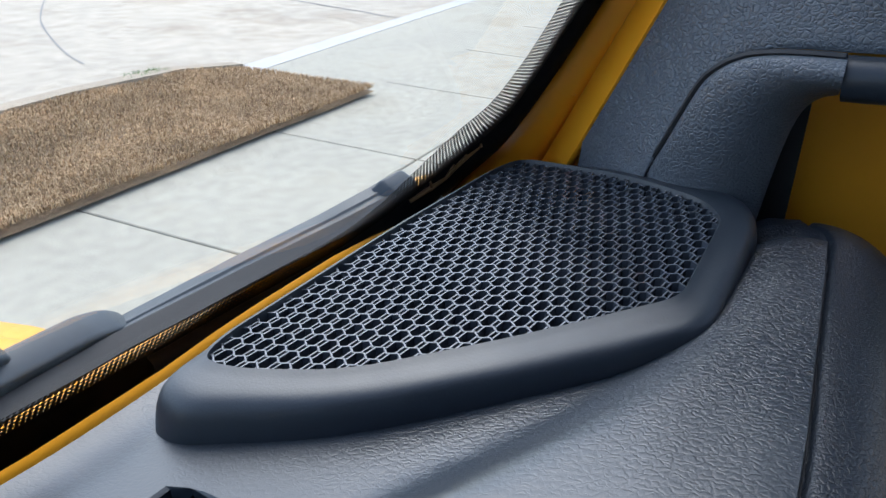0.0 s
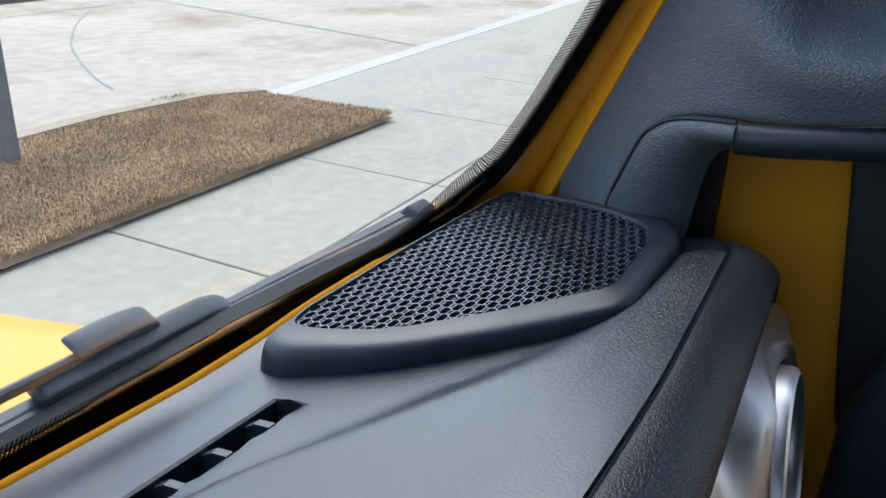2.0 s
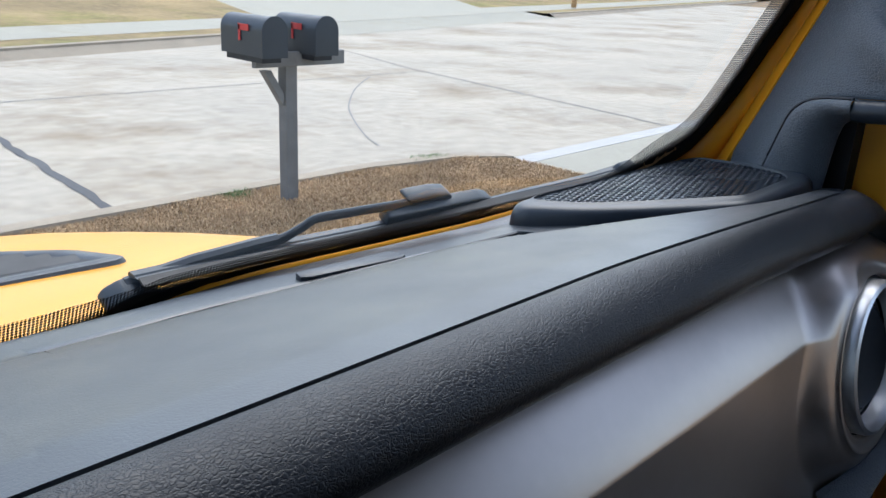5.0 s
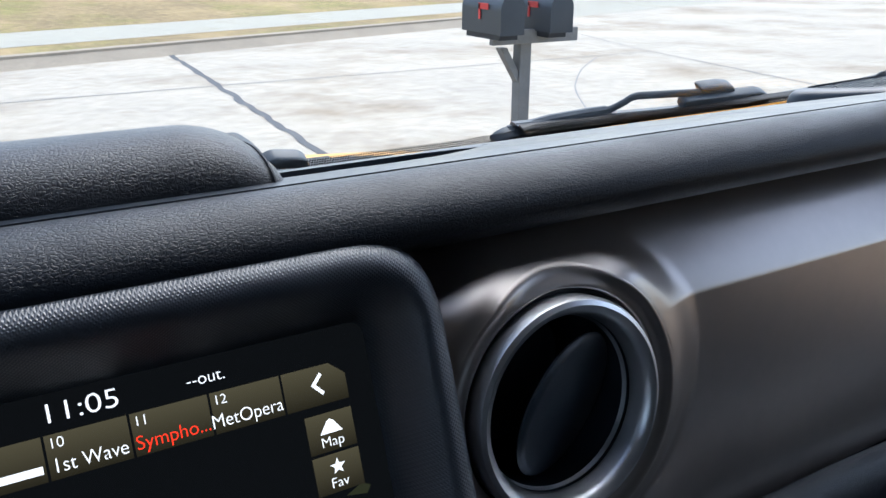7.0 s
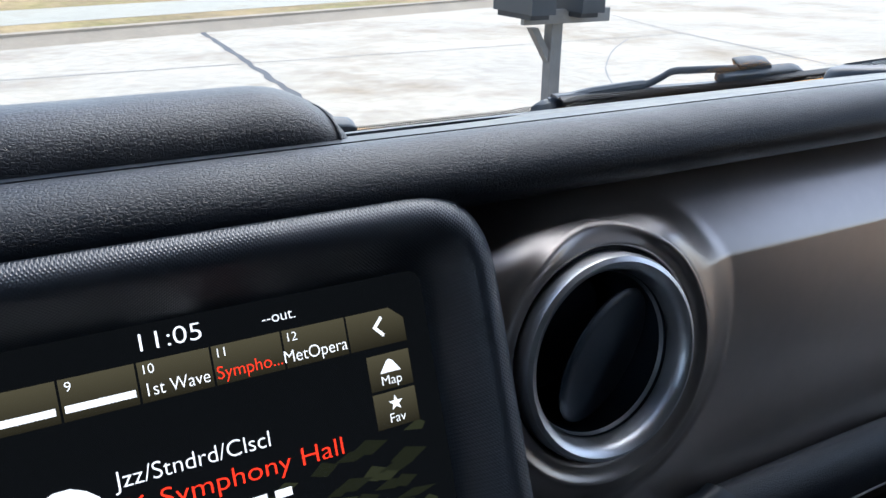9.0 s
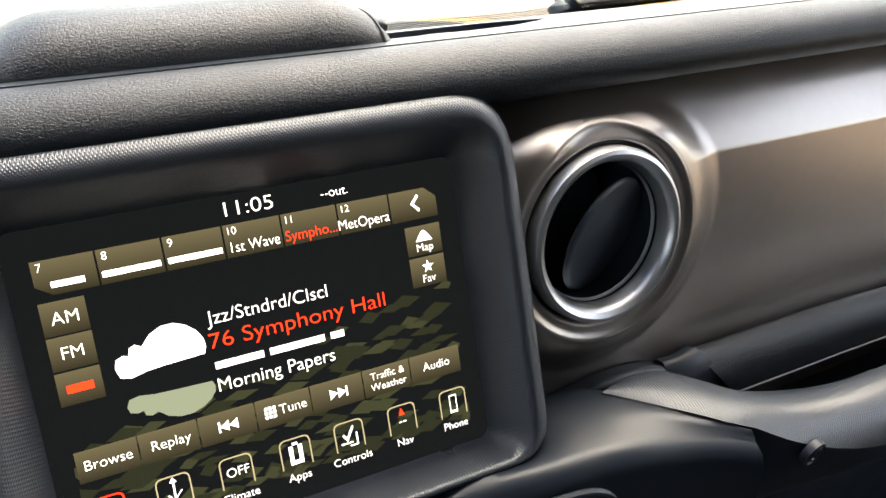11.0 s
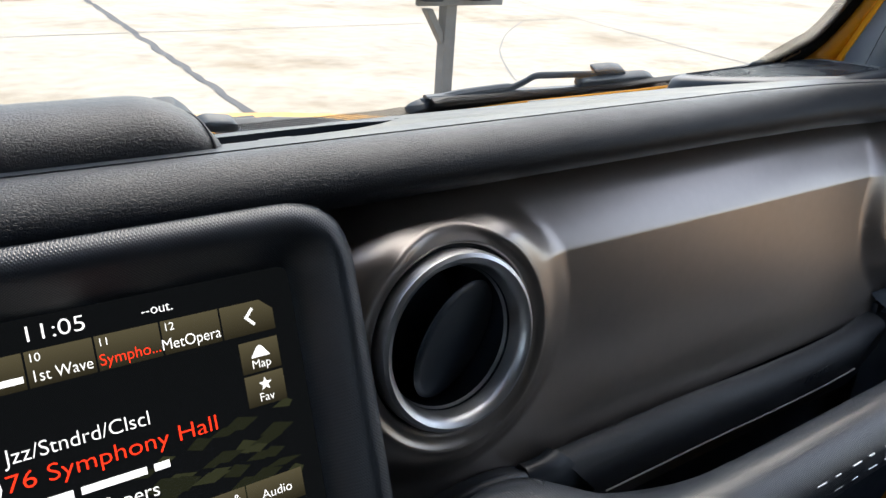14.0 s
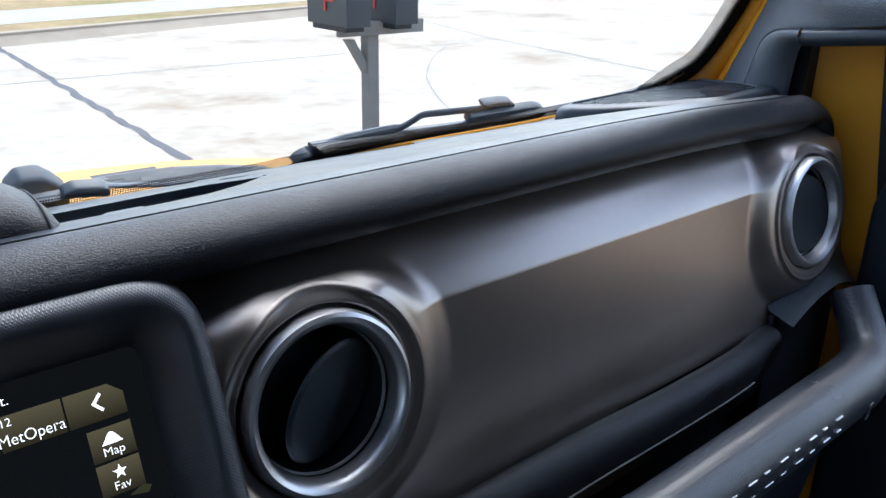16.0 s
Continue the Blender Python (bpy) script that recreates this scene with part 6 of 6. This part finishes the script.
def lawn_strip():
    region = [(0.4, 3.26), (5.68, 3.11), (5.60, 4.28), (5.15, 4.60), (4.3, 4.69), (0.4, 4.66)]
    rows = []
    for i in range(60):
        x = -12 + 17.68 * i / 59
        far = 4.66 if x < 4.3 else 4.66 - 0.42 * ((x - 4.3) / 1.38) ** 2
        rows.append([(x, 3.25 - 0.14 * max(x, 0) / 5.7 + (far - 3.25) * t, 0.035 + 0.034 * math.sin(math.pi * t) + 0.008 * noise.noise((x * 1.3, t * 3, 1))) for t in (j / 10 for j in range(11))])
    tagged(part("grass_bank", grid(rows), M_SOIL, label="dry brown turf strip between pavement and street"), category="turf", kind="structure")
    grass("dormant_grass", region, 80000, 0.034, 3, straw_material(), "dormant straw-brown grass on the strip", z0=0.075)
    for i, (x, y) in enumerate(((5.05, 4.70), (3.05, 4.62), (4.9, 4.72))):
        grass("green_weeds", [(x - 0.09, y - 0.06), (x + 0.09, y - 0.06), (x + 0.09, y + 0.06), (x - 0.09, y + 0.06)], 160, 0.06, 20 + i, M_GREEN, "small green weeds by the curb", z0=0.07)


def mailbox_post():
    base = Vector((3.30, 4.36, 0.0))
    post = thing("mailbox_post", base, "weathered grey wooden mailbox post with a crossboard", "post")
    T = Matrix.Translation(base)

    def put(bm, name, m, parent, label="", smooth=35):
        bmesh.ops.transform(bm, matrix=T, verts=bm.verts)
        return part(name, bm, m, parent, label, smooth)
    put(box(-0.045, 0.045, -0.045, 0.045, -0.1, 1.008, 0.004, 1), "upright", M_POST, post, smooth=0)
    put(box(-0.30, 0.40, -0.09, -0.046, 0.983, 1.073, 0.003, 1), "crossboard", M_POST, post, smooth=0)
    put(box(-0.30, 0.40, -0.045, 0.15, 1.038, 1.064, 0.003, 1), "shelf_board", M_POST, post, smooth=0)
    put(prism([(-0.05, 0.80), (-0.05, 0.72), (-0.20, 0.955), (-0.145, 0.955)], "y", -0.03, 0.03), "brace", M_POST, post, smooth=0)
    for cx in (-0.270, 0.120):
        mb = thing("mailbox", T @ Vector((cx, 0, 1.058)), "dark rounded-top mailbox with a red flag", "mailbox", "mailboxes on the post")
        w, hh = 0.088, 0.150
        prof = [(-w, 0.0), (w, 0.0), (w, hh)] + [(w * math.cos(a), hh + w * math.sin(a)) for a in (math.pi * k / 14 for k in range(1, 14))] + [(-w, hh)]
        rows = [[(cx + px, yy, 1.064 + pz) for px, pz in prof] for yy in (-0.25, 0.20)]
        put(grid(rows, True, True), "shell", M_BOX, mb)
        rim = [[(cx + px * f, yy, 1.064 + 0.115 + (pz - 0.115) * f) for px, pz in prof] for yy, f in ((-0.262, 1.0), (-0.262, 1.035), (-0.236, 1.035), (-0.236, 1.0))]
        put(grid(rim, True), "door_rim", M_BOX, mb)
        put(grid([rim[0], [(cx + px * 0.02, -0.266, 1.064 + 0.115) for px, pz in prof]], True), "door", M_BOX, mb)
        put(box(cx - 0.07, cx + 0.07, -0.22, 0.17, 1.028, 1.064), "mount", M_DARK, mb, smooth=0)
        put(joined(box(cx - w - 0.008, cx - w - 0.003, -0.03, -0.01, 1.150, 1.245), box(cx - w - 0.008, cx - w - 0.003, -0.12, -0.01, 1.212, 1.250)), "flag", M_RED, mb, "red signal flag", 0)


def far_side():
    verge = thing("far_lot", pq(10, 5), "far side of the street with verge, sidewalk and lawns", "yard", kind="structure")
    strip = lambda qs, p0, p1, n, dz=0.0: grid([[pq(p0 + (p1 - p0) * k / n, q, dz) for q in qs] for k in range(n + 1)])
    tagged(part("curb", thick(grid([[pq(p, 0.0)[:2] + (z,) if i else pq(p, -0.24)[:2] + (z,) for i, z in ((0, -0.01), (1, 0.12), (2, 0.15))] + [pq(p, 0.16)[:2] + (0.155,)] for p in (-40, -10, 0, 6, 11.0)]), 0.01), M_CURB, label="weathered concrete curb across the street"), category="curb", kind="structure")
    tagged(part("curb", thick(grid([[pq(p, 0.0)[:2] + (z,) if i else pq(p, -0.24)[:2] + (z,) for i, z in ((0, -0.01), (1, 0.12), (2, 0.15))] + [pq(p, 0.16)[:2] + (0.155,)] for p in (27.5, 35, 50, 80)]), 0.01), M_CURB, label="weathered concrete curb across the street"), category="curb", kind="structure")
    part("verge", strip((0.15, 0.5, 0.85), -40, 12, 20), M_LAWN, verge)
    part("verge", strip((0.15, 0.5, 1.3), 27.3, 100, 20), M_LAWN, verge)
    part("sidewalk", strip((0.84, 1.6, 2.4), -40, 100, 40, 0.004), M_CONCRETE, verge)
    part("lawn", grid([[pq(p + (1.0 * (q - 2.4) * 0.55 if p == 13.5 else 0), q) for p in (-60, -20, 0, 13.5)] for q in (2.38, 5, 10, 20, 40, 90)]), M_LAWN, verge)
    part("lawn", grid([[pq(p + (0.95 * (q - 2.4) * 0.85 if p == 26.3 else 0), q) for p in (26.3, 60, 100, 200)] for q in (2.38, 5, 10, 20, 40)]), M_LAWN, verge)
    part("driveway", grid([[pq(11.0, -0.35, 0.004), pq(27.7, -0.35, 0.004)], [pq(11.2, 0.02, -0.12), pq(27.5, 0.02, -0.12)], [pq(12.2, 0.9, 0.008), pq(26.8, 0.9, 0.008)], [pq(13.4, 2.4, 0.008), pq(26.2, 2.4, 0.008)], [pq(17.5, 10, -0.01), pq(33, 10, -0.01)], [pq(24, 22, -0.01), pq(43, 22, -0.01)], [pq(35, 40, 0), pq(60, 40, 0)]]), M_CONCRETE, verge, "wide pale concrete driveway", smooth=0)
    # young staked tree
    t = thing("young_tree", pq(14.0, 9.0), "young bare tree held by two stakes in a mulch ring", "tree")
    b = Vector(pq(14.0, 9.0))
    part("trunk", tube([b, b + Vector((0.02, 0, 0.9)), b + Vector((-0.02, 0.03, 1.9)), b + Vector((0.03, 0, 2.8))], [0.05, 0.042, 0.03, 0.015], 8), M_BARK, t)
    for k in range(9):
        a = k * 2.4
        z = 1.5 + 0.15 * k
        part("limb", tube([b + Vector((0, 0, z)), b + Vector((0.3 * math.cos(a), 0.3 * math.sin(a), z + 0.35)), b + Vector((0.5 * math.cos(a), 0.5 * math.sin(a), z + 0.8))], [0.014, 0.009, 0.003], 5), M_BARK, t)
    mul = thing("mulch_ring", b, "dark mulch ring round the young tree", "mulch")
    part("mulch", grid([[b + Vector((r * math.cos(a) * (1 + 0.15 * math.sin(3 * a)), r * math.sin(a), z)) for r, z in ((0.02, 0.10), (0.4, 0.09), (0.75, 0.05), (0.9, -0.05))] for a in (2 * math.pi * k / 24 for k in range(25))]), M_MULCH, mul)
    for s in (-0.85, 0.85):
        st = thing("tree_stake", b + Vector((s, 0.1, 0)), "thin leaning stake tied to the young tree", "stake")
        part("stake", tube([b + Vector((s, 0.1, -0.1)), b + Vector((s * 0.75, 0.1, 1.2))], 0.022, 6), M_BARK, st)
        part("tie", tube([b + Vector((s * 0.76, 0.1, 1.1)), b + Vector((0, 0, 1.5))], 0.006, 5), M_BARK, st)
    pb = Vector(pq(33.5, 1.2))
    ps = thing("street_post", pb, "tan wooden mailbox post across the street", "post")
    part("upright", box(pb.x - 0.09, pb.x + 0.09, pb.y - 0.09, pb.y + 0.09, pb.z - 0.1, pb.z + 1.1, 0.01, 1), M_TAN, ps)
    part("arm", prism([(pb.x - 0.09, pb.z + 0.75), (pb.x - 0.45, pb.z + 1.05), (pb.x + 0.45, pb.z + 1.05), (pb.x + 0.09, pb.z + 0.75)], "y", pb.y - 0.06, pb.y + 0.06), M_TAN, ps)
    bed = thing("flower_bed", pq(57.5, 15.5), "round bed of red-brown mulch in the far lawn", "flower bed")
    c = Vector(pq(57.5, 15.5))
    part("mulch", grid([[c + Vector((r * math.cos(a), r * math.sin(a) * 0.6, z)) for r, z in ((0.05, 0.35), (1.2, 0.30), (1.9, 0.12), (2.2, -0.2))] for a in (2 * math.pi * k / 24 for k in range(25))]), M_MULCH, bed)


shell()
dashboard()
trim_panel()
for c, spin, tip in zip(VENTS, (radians(-43), radians(160)), (0.475, 0.15)):
    air_vent(c, spin, tip)
speaker()
screen()
airbag_pad()
grab_bar()
console()
pouch()
windscreen()
wiper()
pillar_trim()
door_side()
hood()
ground()
street_details()
lawn_strip()
mailbox_post()
far_side()
